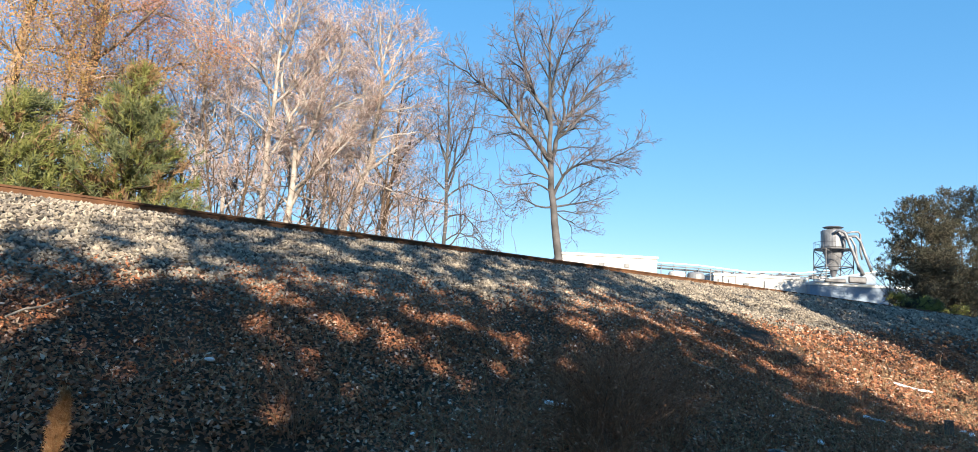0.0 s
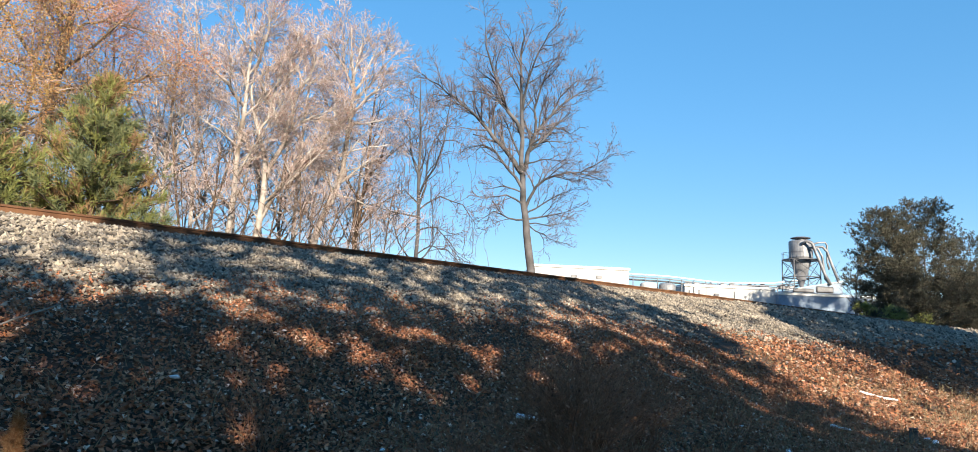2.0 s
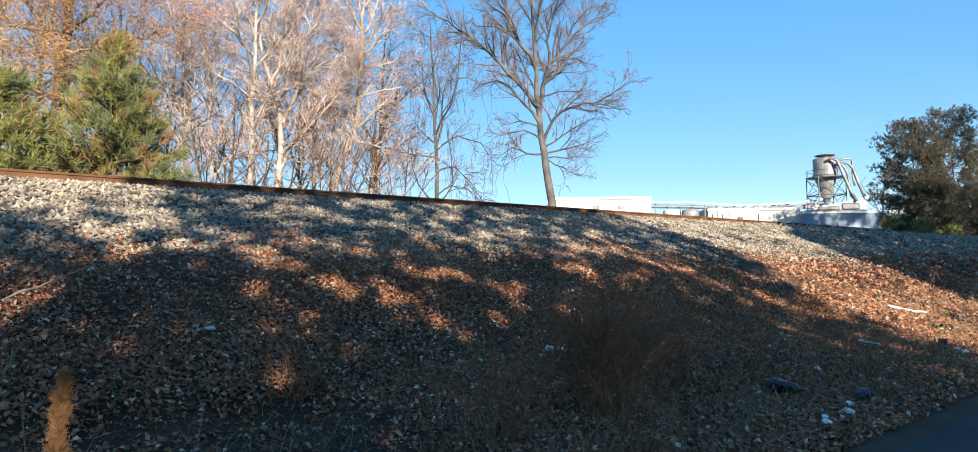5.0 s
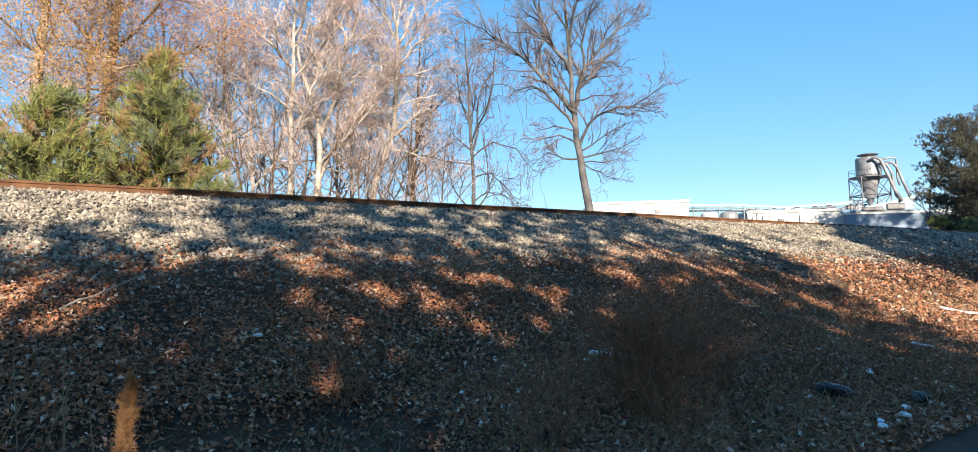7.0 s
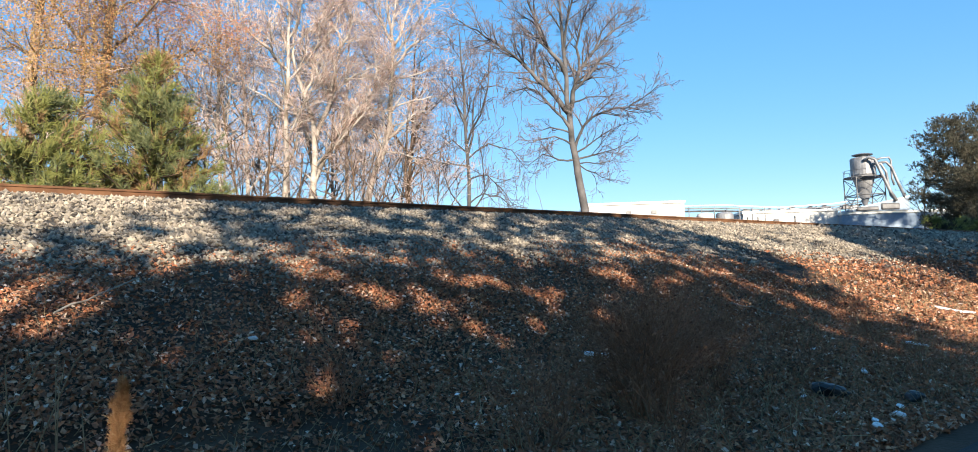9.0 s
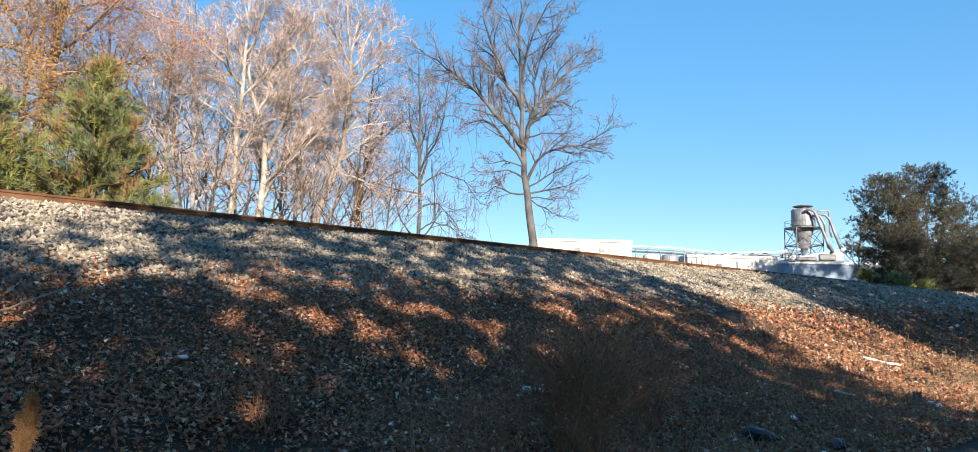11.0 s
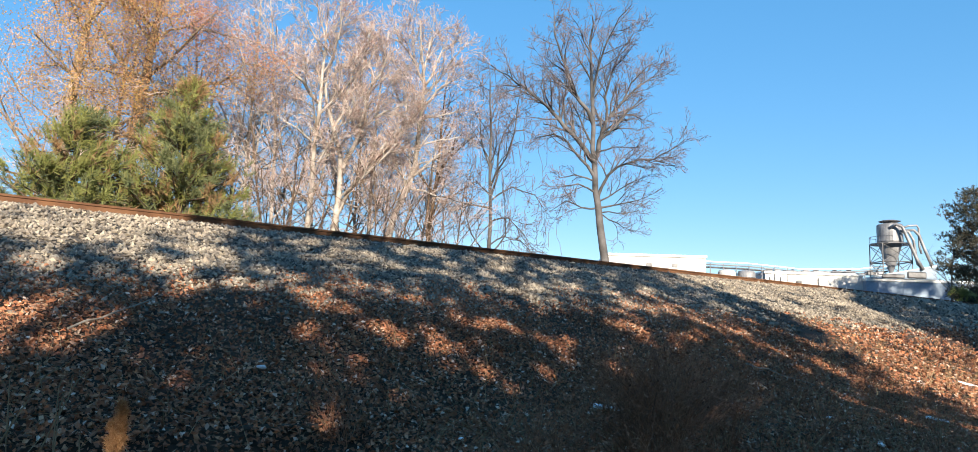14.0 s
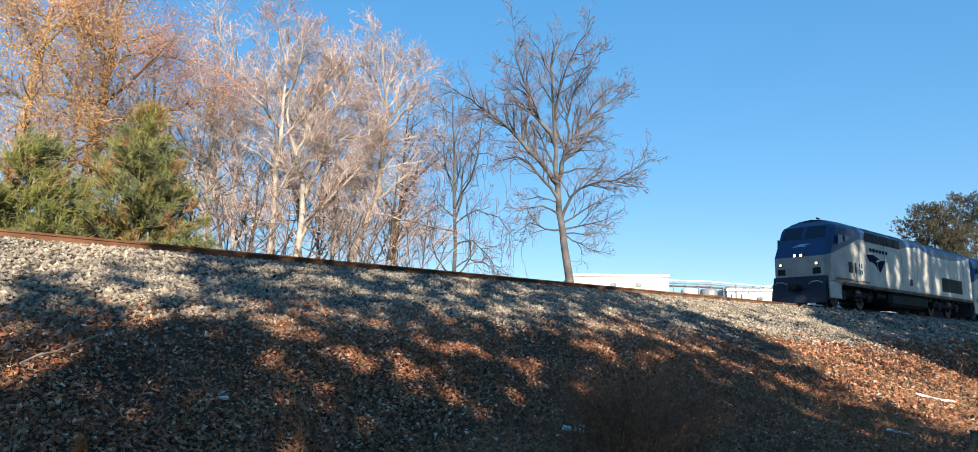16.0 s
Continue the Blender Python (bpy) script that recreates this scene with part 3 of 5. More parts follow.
def autumn_pair():
    """Two tall trees with thinning leaves at the wood's corner."""
    drawn_tree(-30.0, 25.0, 4.0, 280, 640, 0.00814, [
        ([(262, 1110), (275, 680), (290, 500), (310, 350), (320, 220), (335, 110), (340, 0), (345, -150), (350, -260)], 0.21, 0.03),
        ([(313, 440), (380, 410), (430, 385), (500, 350), (560, 315), (620, 290), (690, 275)], 0.085, 0.014),
        ([(312, 300), (285, 200), (255, 150), (240, 60)], 0.075, 0.014),
        ([(322, 230), (400, 190), (480, 185), (560, 210), (650, 235), (740, 265)], 0.05, 0.012),
        ([(330, 130), (400, 100), (450, 60), (480, 0)], 0.05, 0.012),
        ([(335, 100), (420, 150), (480, 175)], 0.04, 0.01),
        ([(560, 315), (600, 260), (680, 250), (760, 280)], 0.035, 0.009),
        ([(300, 480), (230, 430), (140, 390), (60, 370)], 0.05, 0.011),
        ([(298, 520), (220, 510), (130, 500), (50, 520)], 0.045, 0.01),
        ([(305, 380), (240, 340), (160, 330), (90, 340)], 0.045, 0.01),
        ([(330, 180), (260, 110), (190, 70)], 0.045, 0.01),
        ([(338, 60), (290, -20), (250, -100)], 0.045, 0.01),
        ([(340, 0), (400, -60), (450, -130)], 0.045, 0.01),
        ([(295, 600), (230, 600), (170, 590)], 0.04, 0.01),
    ], "tall tree with thinning orange autumn leaves", 41, "autumn_tree", group="", deep=0.4, bark=M_bark_tan, kids=(0.7, 3.4, 3.6, 3.4), ratio=0.33, up=0.05, angle=50, minr=0.007,
        leaves=(("russet_foliage", M_leaf_russet, 22, 0.24, 0.03, (7.0, 99), 0.42), ("orange_foliage", M_leaf_orange, 24, 0.26, 0.03, (2.5, 7.2), 0.38)))
    drawn_tree(-34.1, 24.0, 4.6, 0, 500, 0.0074, [
        ([(-8, 1090), (-2, 500), (14, 320), (34, 180), (52, 60), (62, -60), (70, -200)], 0.17, 0.03),
        ([(58, 80), (100, 30), (150, 0), (230, -40)], 0.09, 0.014),
        ([(60, 60), (20, 10), (-20, -60)], 0.08, 0.014),
        ([(48, 160), (110, 110), (160, 80), (240, 68), (340, 95), (440, 130)], 0.055, 0.012),
        ([(38, 230), (100, 200), (170, 190), (230, 205)], 0.045, 0.01),
        ([(18, 335), (100, 330), (180, 350), (240, 370)], 0.045, 0.01),
        ([(8, 420), (80, 420), (160, 450), (230, 450)], 0.045, 0.01),
        ([(4, 470), (60, 500), (120, 510), (200, 540)], 0.045, 0.01),
        ([(15, 360), (-50, 330), (-130, 330)], 0.045, 0.01),
        ([(5, 450), (-60, 440), (-140, 460)], 0.045, 0.01),
        ([(50, 130), (-10, 90), (-80, 60)], 0.045, 0.01),
    ], "tall tree with thinning yellow autumn leaves", 42, "autumn_tree", group="", deep=0.4, bark=M_bark_tan, kids=(0.8, 3.4, 3.6, 3.4), ratio=0.33, up=0.05, angle=50, minr=0.007,
        leaves=(("russet_foliage", M_leaf_russet, 22, 0.24, 0.03, (8.3, 99), 0.7), ("olive_foliage", M_leaf_olive, 12, 0.26, 0.028, (2.0, 8.5), 0.55), ("orange_foliage", M_leaf_orange, 18, 0.26, 0.028, (2.0, 8.5), 0.5)))


def bare_tree(az, n, height, seed, label, r=0.17, lean=(0, 0), bark=None, stems=5, spread=0.28, twig=None, leaves=(), kids=(1.3, 2.7, 4.0, 5.0), level=4, ratio=0.3, first=0.3, name="bare_tree", vines=0, thick=0.75):
    rng = np.random.default_rng(seed)
    p = at(az, n)
    trunk = wander(rng, (0, 0, -0.1), (lean[0], lean[1], 1), height, 9, 0.05, 0.03)
    limbs = [(trunk, r, 0.02)]
    for i in range(stems):
        f = first + (0.8 - first) * (i + rng.uniform(0, 1)) / stems
        j = int(f * 9)
        t = rng.uniform(0, 6.28)
        d = (math.cos(t) * spread * 2.6, math.sin(t) * spread * 2.6, 1)
        limbs.append((wander(rng, trunk[j], d, height * (1 - f) * rng.uniform(0.6, 0.95), 5, 0.1, 0.08), r * (1 - f) * thick, 0.015))
    return make_tree(name, (p.x, p.y, 2.55), limbs, label, seed=seed, bark=bark, kids=kids, maxlevel=level, ratio=ratio, up=0.06, angle=52, twig=twig, leaves=leaves, vines=vines,
                     group="bare trees behind the track" if name == "bare_tree" else "")


def conifer(name, place, height, width, seed, label, mats, shape=1.0, tufts=34, bare=0.05, dens=1.0, needle=0.2, group="", lumpy=0.5, per=9, thin=0.09, jit=0.12, tufted=False, shoot=0.0):
    """Evergreen: whorled limbs that carry needle tufts; mats: (share, material)."""
    rng = np.random.default_rng(seed)
    root = new(name)
    root.location = place
    tagged(root, label, "tree", group)
    trunk = wander(rng, (0, 0, -0.1), (0, 0, 1), height, 8, 0.02, 0.02)
    segs = [(a, b, 0.14 * (1 - i / 8.5), 0.14 * (1 - (i + 1) / 8.5)) for i, (a, b) in enumerate(zip(trunk, trunk[1:]))]
    part_me("trunk", sticks_mesh("trunk", segs, M_bark_dark, 8), root)
    arms, tips = [], []
    levels = int(height * 3.2 * dens)
    for i in range(levels):
        f = bare + (0.985 - bare) * (i + rng.uniform(0, 1)) / levels
        base = np.array([np.interp(f * height, [q[2] for q in trunk], [q[k] for q in trunk]) for k in range(3)])
        lump = 0.85 + lumpy * noise.noise(Vector((f * 4.0, seed * 1.7, 0)))
        reach = lump * width * (min(1, (1 - f) ** shape * 1.0 + 0.08)) * (0.75 + 0.25 * min(1, f / 0.15))
        for k in range(5):
            t = rng.uniform(0, 6.28)
            l = reach * rng.uniform(0.55, 1.1) * (1 + 0.35 * noise.noise(Vector((math.cos(t) * 1.5, math.sin(t) * 1.5, f * 5 + seed))))
            d = np.array([math.cos(t), math.sin(t), rng.uniform(-0.1, 0.3)])
            q = wander(rng, base, d, l, 4, 0.1, 0.04)
            arms += [(a, b, 0.022, 0.014) for a, b in zip(q, q[1:])]
            for s in range(int(tufts * l / width * 0.5) + 2):
                w = (rng.choice((0.16, 0.4, 0.62, 0.82, 0.99)) if tufted else rng.uniform(0.25, 1.0) ** 0.7) * 4
                j = min(int(w), 3)
                tips.append(q[j] + (q[j + 1] - q[j]) * (w - j) + rng.normal(size=3) * jit)
    tagged(part_me("limb_growth", sticks_mesh("limb_growth", arms, M_bark_dark, 3), root), kind="stuff")
    tips = np.array(tips)
    zone = np.array([noise.noise(Vector(p) * 1.5 + Vector((seed * 2.37, 4.1, 0))) for p in tips]) + rng.normal(size=len(tips)) * 0.12
    order = np.argsort(zone)
    lo = 0
    for k, (share, material) in enumerate(mats):
        hi = len(order) if k == len(mats) - 1 else lo + int(share * len(order))
        c = tips[order[lo:hi]]
        lo = hi
        base = np.repeat(c, per, axis=0)
        if shoot:
            axis = c * np.array([1, 1, 0]) / np.maximum(np.linalg.norm(c[:, :2], axis=1, keepdims=True), 0.2) * 0.55 + np.array([0, 0, 0.75]) + rng.normal(size=c.shape) * 0.3
            axis = np.repeat(axis / np.linalg.norm(axis, axis=1, keepdims=True), per, axis=0)
            base = base + axis * shoot * rng.uniform(0, 1, (len(base), 1))
            d = axis * 0.75 + rng.normal(size=base.shape) * 0.5
        else:
            d = rng.normal(size=base.shape) + np.array([0, 0, 0.45])
        d /= np.linalg.norm(d, axis=1, keepdims=True)
        ln = needle * rng.uniform(0.6, 1.3, len(base))[:, None]
        sd = np.cross(d, rng.normal(size=base.shape))
        sd /= np.maximum(np.linalg.norm(sd, axis=1, keepdims=True), 1e-6)
        wd = needle * thin
        v = np.stack([base - sd * wd, base + sd * wd, base + d * ln + sd * wd * 0.4, base + d * ln - sd * wd * 0.4], axis=1).reshape(-1, 3)
        f4 = (np.arange(len(base)) * 4)[:, None] + np.array([[0, 1, 2, 3]])
        tagged(part_me("needle_growth", mesh_of("needle_growth", v, f4, material), root), kind="stuff")
    return root


lone_tree()
grove()
autumn_pair()
PALE = dict(bark=M_bark_pale, leaves=(BUDS,))
bare_tree(-12.9, 26.5, 10.6, 33, SYC, r=0.1, stems=7, spread=0.3, kids=(1.3, 3.0, 4.5, 5.5), **PALE)
bare_tree(-8.6, 26.5, 10.0, 38, "slim bare tree with a brown trunk", r=0.12, stems=9, first=0.35, spread=0.3, kids=(1.3, 3.0, 4.5, 5.5), bark=M_bark_dark, leaves=(BUDS,))
bare_tree(-19.9, 26.0, 11.2, 36, SYC, r=0.09, stems=9, spread=0.34, **PALE)
bare_tree(-22.3, 27.0, 11.0, 37, SYC, r=0.1, stems=10, spread=0.3, **PALE)
bare_tree(-32.0, 29.0, 12.0, 44, "tall tree with thinning orange autumn leaves", r=0.12, stems=9, thick=0.45, bark=M_bark_tan, leaves=(("orange_foliage", M_leaf_orange, 12, 0.3, 0.03, 2.0, 0.5),), name="autumn_tree", spread=0.5, first=0.15, kids=(1.0, 1.8, 2.6, 3))
bare_tree(-26.0, 28.5, 10.8, 43, "grey tree with thinning russet leaves", r=0.11, stems=8, bark=M_bark_grey, leaves=(("russet_foliage", M_leaf_russet, 8, 0.25, 0.03, 8.2, 0.7),), name="autumn_tree", kids=(1.0, 2.2, 3.2, 3.5))
for i in range(10):
    bare_tree(-25 + i * 1.85 + (i % 3) * 0.5, 30 + (i * 7 % 5) * 1.4, 9.8 + (i * 5 % 4) * 0.7, 60 + i, "thin bare woodland tree", r=0.085, stems=7, spread=0.34, bark=M_bark_grey, kids=(1.2, 2.2, 3.2, 0), first=0.12, level=3)
for i in range(15):
    bare_tree(-35 + i * 2.05, 22.3 + (i * 3 % 4) * 0.5, 3.6 + (i * 5 % 3) * 0.8, 90 + i, "thin brushy bare sapling", r=0.03, stems=5, spread=0.4, bark=M_bark_dark, twig=M_twig, kids=(2.0, 2.2, 3.0, 3.0), first=0.05, name="sapling", ratio=0.35)
p = at(-26.6, 20.8)
conifer("pine_tree", (p.x, p.y, 2.7), 5.15, 2.85, 9, "young pine with green needles and rusty patches", [(0.24, M_needle_rust), (0.36, M_needle_yellow), (0.40, M_needle)], 0.9, 44, bare=0.0, dens=2.4, needle=0.17, group="young pines", lumpy=0.3, per=24, thin=0.055, jit=0.06, tufted=True, shoot=0.34)
p = at(-34.0, 20.6)
conifer("pine_tree", (p.x, p.y, 2.7), 3.65, 2.5, 6, "young pine with yellowish green needles", [(0.12, M_needle_rust), (0.55, M_needle_yellow), (0.33, M_needle)], 0.8, 44, bare=0.0, dens=2.4, needle=0.17, group="young pines", lumpy=0.3, per=24, thin=0.055, jit=0.06, tufted=True, shoot=0.34)
for i, (az, n, h, w) in enumerate(((33.0, 24, 15.2, 7.4), (35.6, 25.5, 14.6, 6.8), (30.8, 24.5, 12.6, 4.6), (37.4, 23, 14.4, 6.2), (33.2, 22.5, 6.5, 4.0), (31.7, 22.3, 7.0, 3.6), (35.2, 22.0, 7.5, 4.2))):
    p = at(az, n)
    conifer("evergreen_tree", (p.x, p.y, 2.6), h, w, 70 + i, "dense dark evergreen tree beyond the track", [(1.0, M_needle_dark)], 0.38, 100, 0.02, 1.0, 0.28, group="dark evergreens", lumpy=0.5, per=8, thin=0.085, jit=0.24, shoot=0.16)
bare_tree(28.7, 29, 11.5, 81, "small bare tree beside dark evergreens", r=0.1, stems=6, bark=M_bark_grey, twig=M_twig_dark, kids=(1.0, 1.6, 2.2, 2.0), level=3, name="distant_bare_tree")


# ---- factory beyond the track ----
FY = 100.0


def hall(name, x0, x1, y0, depth, z0, z1, label, material, seams=2.4):
    """Sheet-metal hall: ribbed wall, proud eaves trim, roof."""
    root = new(name)
    root.location = (x0, y0, z0)
    tagged(root, label, "building", "factory buildings")
    w, h = x1 - x0, z1 - z0
    bm = add_box(bmesh.new(), 0, 0, 0, w, depth, h)
    for i in range(1, int(w / seams)):
        add_box(bm, i * seams - 0.04, -0.03, 0, i * seams + 0.04, 0.0, h - 0.3)
    part("wall", bm, material, root)
    bm = add_box(bmesh.new(), -0.15, -0.18, h - 0.12, w + 0.15, depth + 0.15, h + 0.22, 0.03)
    part("roof", bm, M_white, root, "white roof edge trim")
    return root


main_hall = hall("factory_hall", 10.0, 23.1, FY, 26, 2.6, 11.0, "long tall white metal factory hall", M_wall)
for x in (5.2, 8.6):
    bm = add_box(bmesh.new(), x, -0.12, 6.95, x + 0.75, -0.031, 7.4, 0.02)
    part("wall_vent", bm, M_pipe, main_hall, "grey wall vent")
low_hall = hall("factory_hall", 31.5, 44.4, FY + 2, 20, 2.6, 9.35, "low cream factory hall with wall lamp", M_wall)
bm = add_box(bmesh.new(), 4.1, -0.25, 5.45, 4.8, -0.031, 5.8, 0.04)
part("wall_lamp", bm, M_pipe, low_hall, "dark wall lamp")
for x in (0.6, 2.0, 7.0):
    part("downpipe", add_tube(bmesh.new(), [(x, -0.1, 0), (x, -0.1, 6.2)], 0.06, 8), M_pipe, low_hall)
hall("factory_hall", 44.4, 62.0, FY + 1, 20, 2.6, 8.7, "low factory hall under a canopy, bluish shade in its colour", M_wall_shade_blue)

# sloped canopy roof under the dust collector
root = new("canopy_roof")
tagged(root, "sheet-metal canopy roof, bluish shade in its colour", "roof", "")
bm = bmesh.new()
v = [bm.verts.new(p) for p in ((44.9, FY + 0.6, 8.93), (53.3, FY + 0.6, 8.93), (53.3, FY + 0.6, 10.75), (44.9, FY + 0.6, 9.05), (44.9, FY + 8, 8.93), (53.3, FY + 8, 8.93), (53.3, FY + 8, 10.75), (44.9, FY + 8, 9.05))]
for f in ((0, 1, 2, 3), (7, 6, 5, 4), (3, 2, 6, 7), (0, 4, 5, 1), (1, 5, 6, 2), (0, 3, 7, 4)):
    bm.faces.new([v[i] for i in f])
part("canopy", bm, M_wall_shade_blue, root)
bm = add_tube(bmesh.new(), [(44.9, FY + 0.56, 9.09), (53.4, FY + 0.56, 10.8)], 0.08, 6)
part("ridge_trim", bm, M_white, root)


def cyclone():
    """Dust collector on a steel tower, with its ducts."""
    root = new("dust_collector")
    root.location = (48.6, FY + 3, 9.0)
    tagged(root, "galvanised cyclone dust collector on a steel tower", "dust collector")
    part("hopper", add_turned(bmesh.new(), [(0.25, 0.9), (0.42, 1.4), (1.52, 5.0), (1.62, 5.15), (1.62, 7.4), (1.4, 7.55), (1.0, 7.6), (0.0001, 7.62)], 28), M_galv, root, smooth=False)
    part("cap", add_turned(bmesh.new(), [(0.0001, 7.85), (1.25, 7.86), (1.4, 7.95), (0.9, 8.1), (0.0001, 8.2)], 24), M_galv, root, "flat weather cap")
    part("cap_stack", add_turned(bmesh.new(), [(0.8, 7.55), (0.8, 7.88)], 16), M_pipe, root)
    bm = bmesh.new()
    for k in range(12):
        a0, a1 = 2 * math.pi * k / 12, 2 * math.pi * (k + 1) / 12
        q = [bm.verts.new((r * math.cos(a), r * math.sin(a), z)) for z in (4.72, 4.84) for r, a in ((1.7, a0), (2.6, a0), (2.6, a1), (1.7, a1))]
        for f in ((0, 1, 2, 3), (7, 6, 5, 4), (1, 5, 6, 2), (0, 3, 7, 4)):
            bm.faces.new([q[i] for i in f])
    part("platform", bm, M_pipe, root, "dark walkway ring")
    for k in range(5):
        a = math.pi * (0.6 + 0.2 * k)
        part("rail_post", add_tube(bmesh.new(), [(2.55 * math.cos(a), 2.55 * math.sin(a), 4.84), (2.55 * math.cos(a), 2.55 * math.sin(a), 5.75)], 0.03, 5), M_pipe, root)
    for z in (5.72,):
        part("hand_rail", add_tube(bmesh.new(), [(2.55 * math.cos(math.pi * (0.6 + 0.04 * k)), 2.55 * math.sin(math.pi * (0.6 + 0.04 * k)), z) for k in range(21)], 0.03, 5), M_pipe, root)
    c = [(-1.9, -1.9), (1.9, -1.9), (1.9, 1.9), (-1.9, 1.9)]
    for x, y in c:
        part("leg", add_tube(bmesh.new(), [(x, y, -0.4), (x, y, 4.75)], 0.075, 6), M_pipe, root)
    for i in range(4):
        a, b = c[i], c[(i + 1) % 4]
        for z0, z1 in ((-0.2, 2.3), (2.3, 4.7)):
            part("brace", add_tube(bmesh.new(), [(*a, z0), (*b, z1)], 0.045, 5), M_pipe, root)
            part("brace", add_tube(bmesh.new(), [(*b, z0), (*a, z1)], 0.045, 5), M_pipe, root)
        part("beam", add_tube(bmesh.new(), [(*a, 2.3), (*b, 2.3)], 0.08, 5), M_pipe, root)
    ducts = [
        [(-0.6, -1.6, 6.9), (-0.2, -2.3, 7.3), (0.5, -2.5, 6.9), (1.2, -2.6, 5.0), (2.1, -2.7, 2.6), (2.9, -2.7, 1.2)],
        [(1.5, -0.8, 6.6), (2.6, -1.2, 6.7), (3.2, -1.3, 6.0), (3.9, -1.3, 4.0), (4.9, -1.3, 1.4)],
        [(1.6, 0.2, 7.1), (2.6, 0, 7.45), (3.6, 0, 7.5), (3.85, 0, 7.1), (3.85, 0, 4.6), (4.1, 0, 3.6)],
        [(0.4, -1.8, 6.4), (1.4, -2.2, 6.3), (2.0, -2.2, 5.2), (2.4, -2.2, 2.0), (3.4, -2.2, 1.0)],
    ]
    for i, d in enumerate(ducts):
        part("duct", add_tube(bmesh.new(), d, (0.22, 0.2, 0.14, 0.17)[i], 10), M_galv, root, "bent galvanised duct", smooth=True)
    part("fan_box", add_box(bmesh.new(), 0.9, -2.6, 0.05, 3.4, -1.5, 0.95, 0.15), M_pipe, root)
    part("fan_box", add_box(bmesh.new(), -2.4, -2.6, 0.0, 0.6, -1.6, 0.55, 0.12), M_pipe, root)


cyclone()
# pipe rack along the roofs
rack = new("pipe_rack")
tagged(rack, "long overhead pipe rack across factory roofs", "pipe rack")
for i, (z, r, m) in enumerate(((10.55, 0.1, M_white), (10.2, 0.08, M_galv), (9.85, 0.12, M_pipe))):
    pts = [(23.1, FY + 1 + i * 0.4, z), (29, FY + 1.2 + i * 0.4, z - 0.1), (36.5, FY + 2.5 + i * 0.4, z - 0.55), (44.2, FY + 3 + i * 0.4, z - 0.25), (48.5, FY + 3 + i * 0.4, z + 0.3)]
    part("pipe", add_tube(bmesh.new(), pts, r, 8), m, rack)
for i in range(14):
    x = 24 + i * 1.75
    part("rack_post", add_tube(bmesh.new(), [(x, FY + 1.3 + i * 0.12, 2.6), (x, FY + 1.3 + i * 0.12, 10.35 - 0.05 * i)], 0.07, 6), M_galv, rack)
rng0 = np.random.default_rng(5)
for i in range(16):
    x = 33 + i * 0.95
    s = rng0.uniform(0.25, 0.6)
    ob = new("roof_unit")
    ob.location = (x, FY + 4 + rng0.uniform(0, 2), 9.57)
    tagged(ob, "small grey rooftop ventilation unit", "roof vent", "rooftop vents")
    part("casing", add_box(bmesh.new(), -s, -s, 0, s, s, s * 0.9, 0.05), M_galv if i % 2 else M_pipe, ob)
    part("hood", add_turned(bmesh.new(), [(s * 0.5, s * 0.9), (s * 0.6, s * 1.1), (0.001, s * 1.35)], 10), M_pipe, ob)
for i, x in enumerate((26.0, 28.6)):
    tank = new("storage_tank")
    tank.location = (x, FY + 0.6, 2.6)
    tagged(tank, "pale upright storage tank beside the hall", "tank", "storage tanks")
    part("shell", add_turned(bmesh.new(), [(1.15, 0), (1.15, 6.5), (1.0, 6.75), (0.001, 6.95)], 24), (M_wall, M_galv)[i], tank)
    for k in range(3):
        part("band", add_turned(bmesh.new(), [(1.17, 1.8 + k * 2), (1.19, 1.84 + k * 2), (1.17, 1.88 + k * 2)], 24), M_pipe, tank)
# far tree line
rngf = np.random.default_rng(8)
pts = []
for i in range(2600):
    x = rngf.uniform(-160, 260)
    pts.append((x, 240 + rngf.uniform(-8, 8), 2 + abs(rngf.normal()) * 3 + 4 * math.sin(x * 0.07) * rngf.uniform(0, 1) + rngf.uniform(0, 7)))
tagged(new("far_woods", cards_mesh("far_woods", pts, 2.4, M_needle_dark, rngf, 0.8)), "low dark woods on the horizon", "woods", kind="stuff")


# ---- train ----
def paint(name, c, rough, metal=0.0, dirt=0.7, scale=1.2, spec=0.4):
    return mat(name, tuple(v * dirt for v in c), c, scale, rough, metal, fine=9, spec=spec)


M_silver = paint("silver_body_paint", (0.400, 0.392, 0.368), 0.42, 0.15, 0.72)
M_blue = paint("dark_blue_paint", (0.019, 0.050, 0.132), 0.4, 0, 0.8, spec=0.35)
M_decal = paint("navy_decal", (0.011, 0.019, 0.044), 0.9, 0, 0.9, spec=0.05)
M_roofblue = paint("slate_roof_paint", (0.036, 0.064, 0.112), 0.6, 0, 0.75, spec=0.25)
M_pilot = paint("blue_black_paint", (0.014, 0.024, 0.048), 0.6, 0, 0.7)
M_black = paint("black_grime", (0.010, 0.011, 0.014), 0.7, 0, 0.6)
M_under = paint("grimy_underframe", (0.021, 0.019, 0.019), 0.8, 0, 0.5)
M_glass = paint("dark_cab_glass", (0.008, 0.016, 0.036), 0.06, 0, 1.0)
M_steel = paint("worn_wheel_steel", (0.080, 0.068, 0.060), 0.6, 0.4, 0.6)
M_red = paint("faded_red_stripe", (0.280, 0.088, 0.056), 0.6, 0, 0.6)
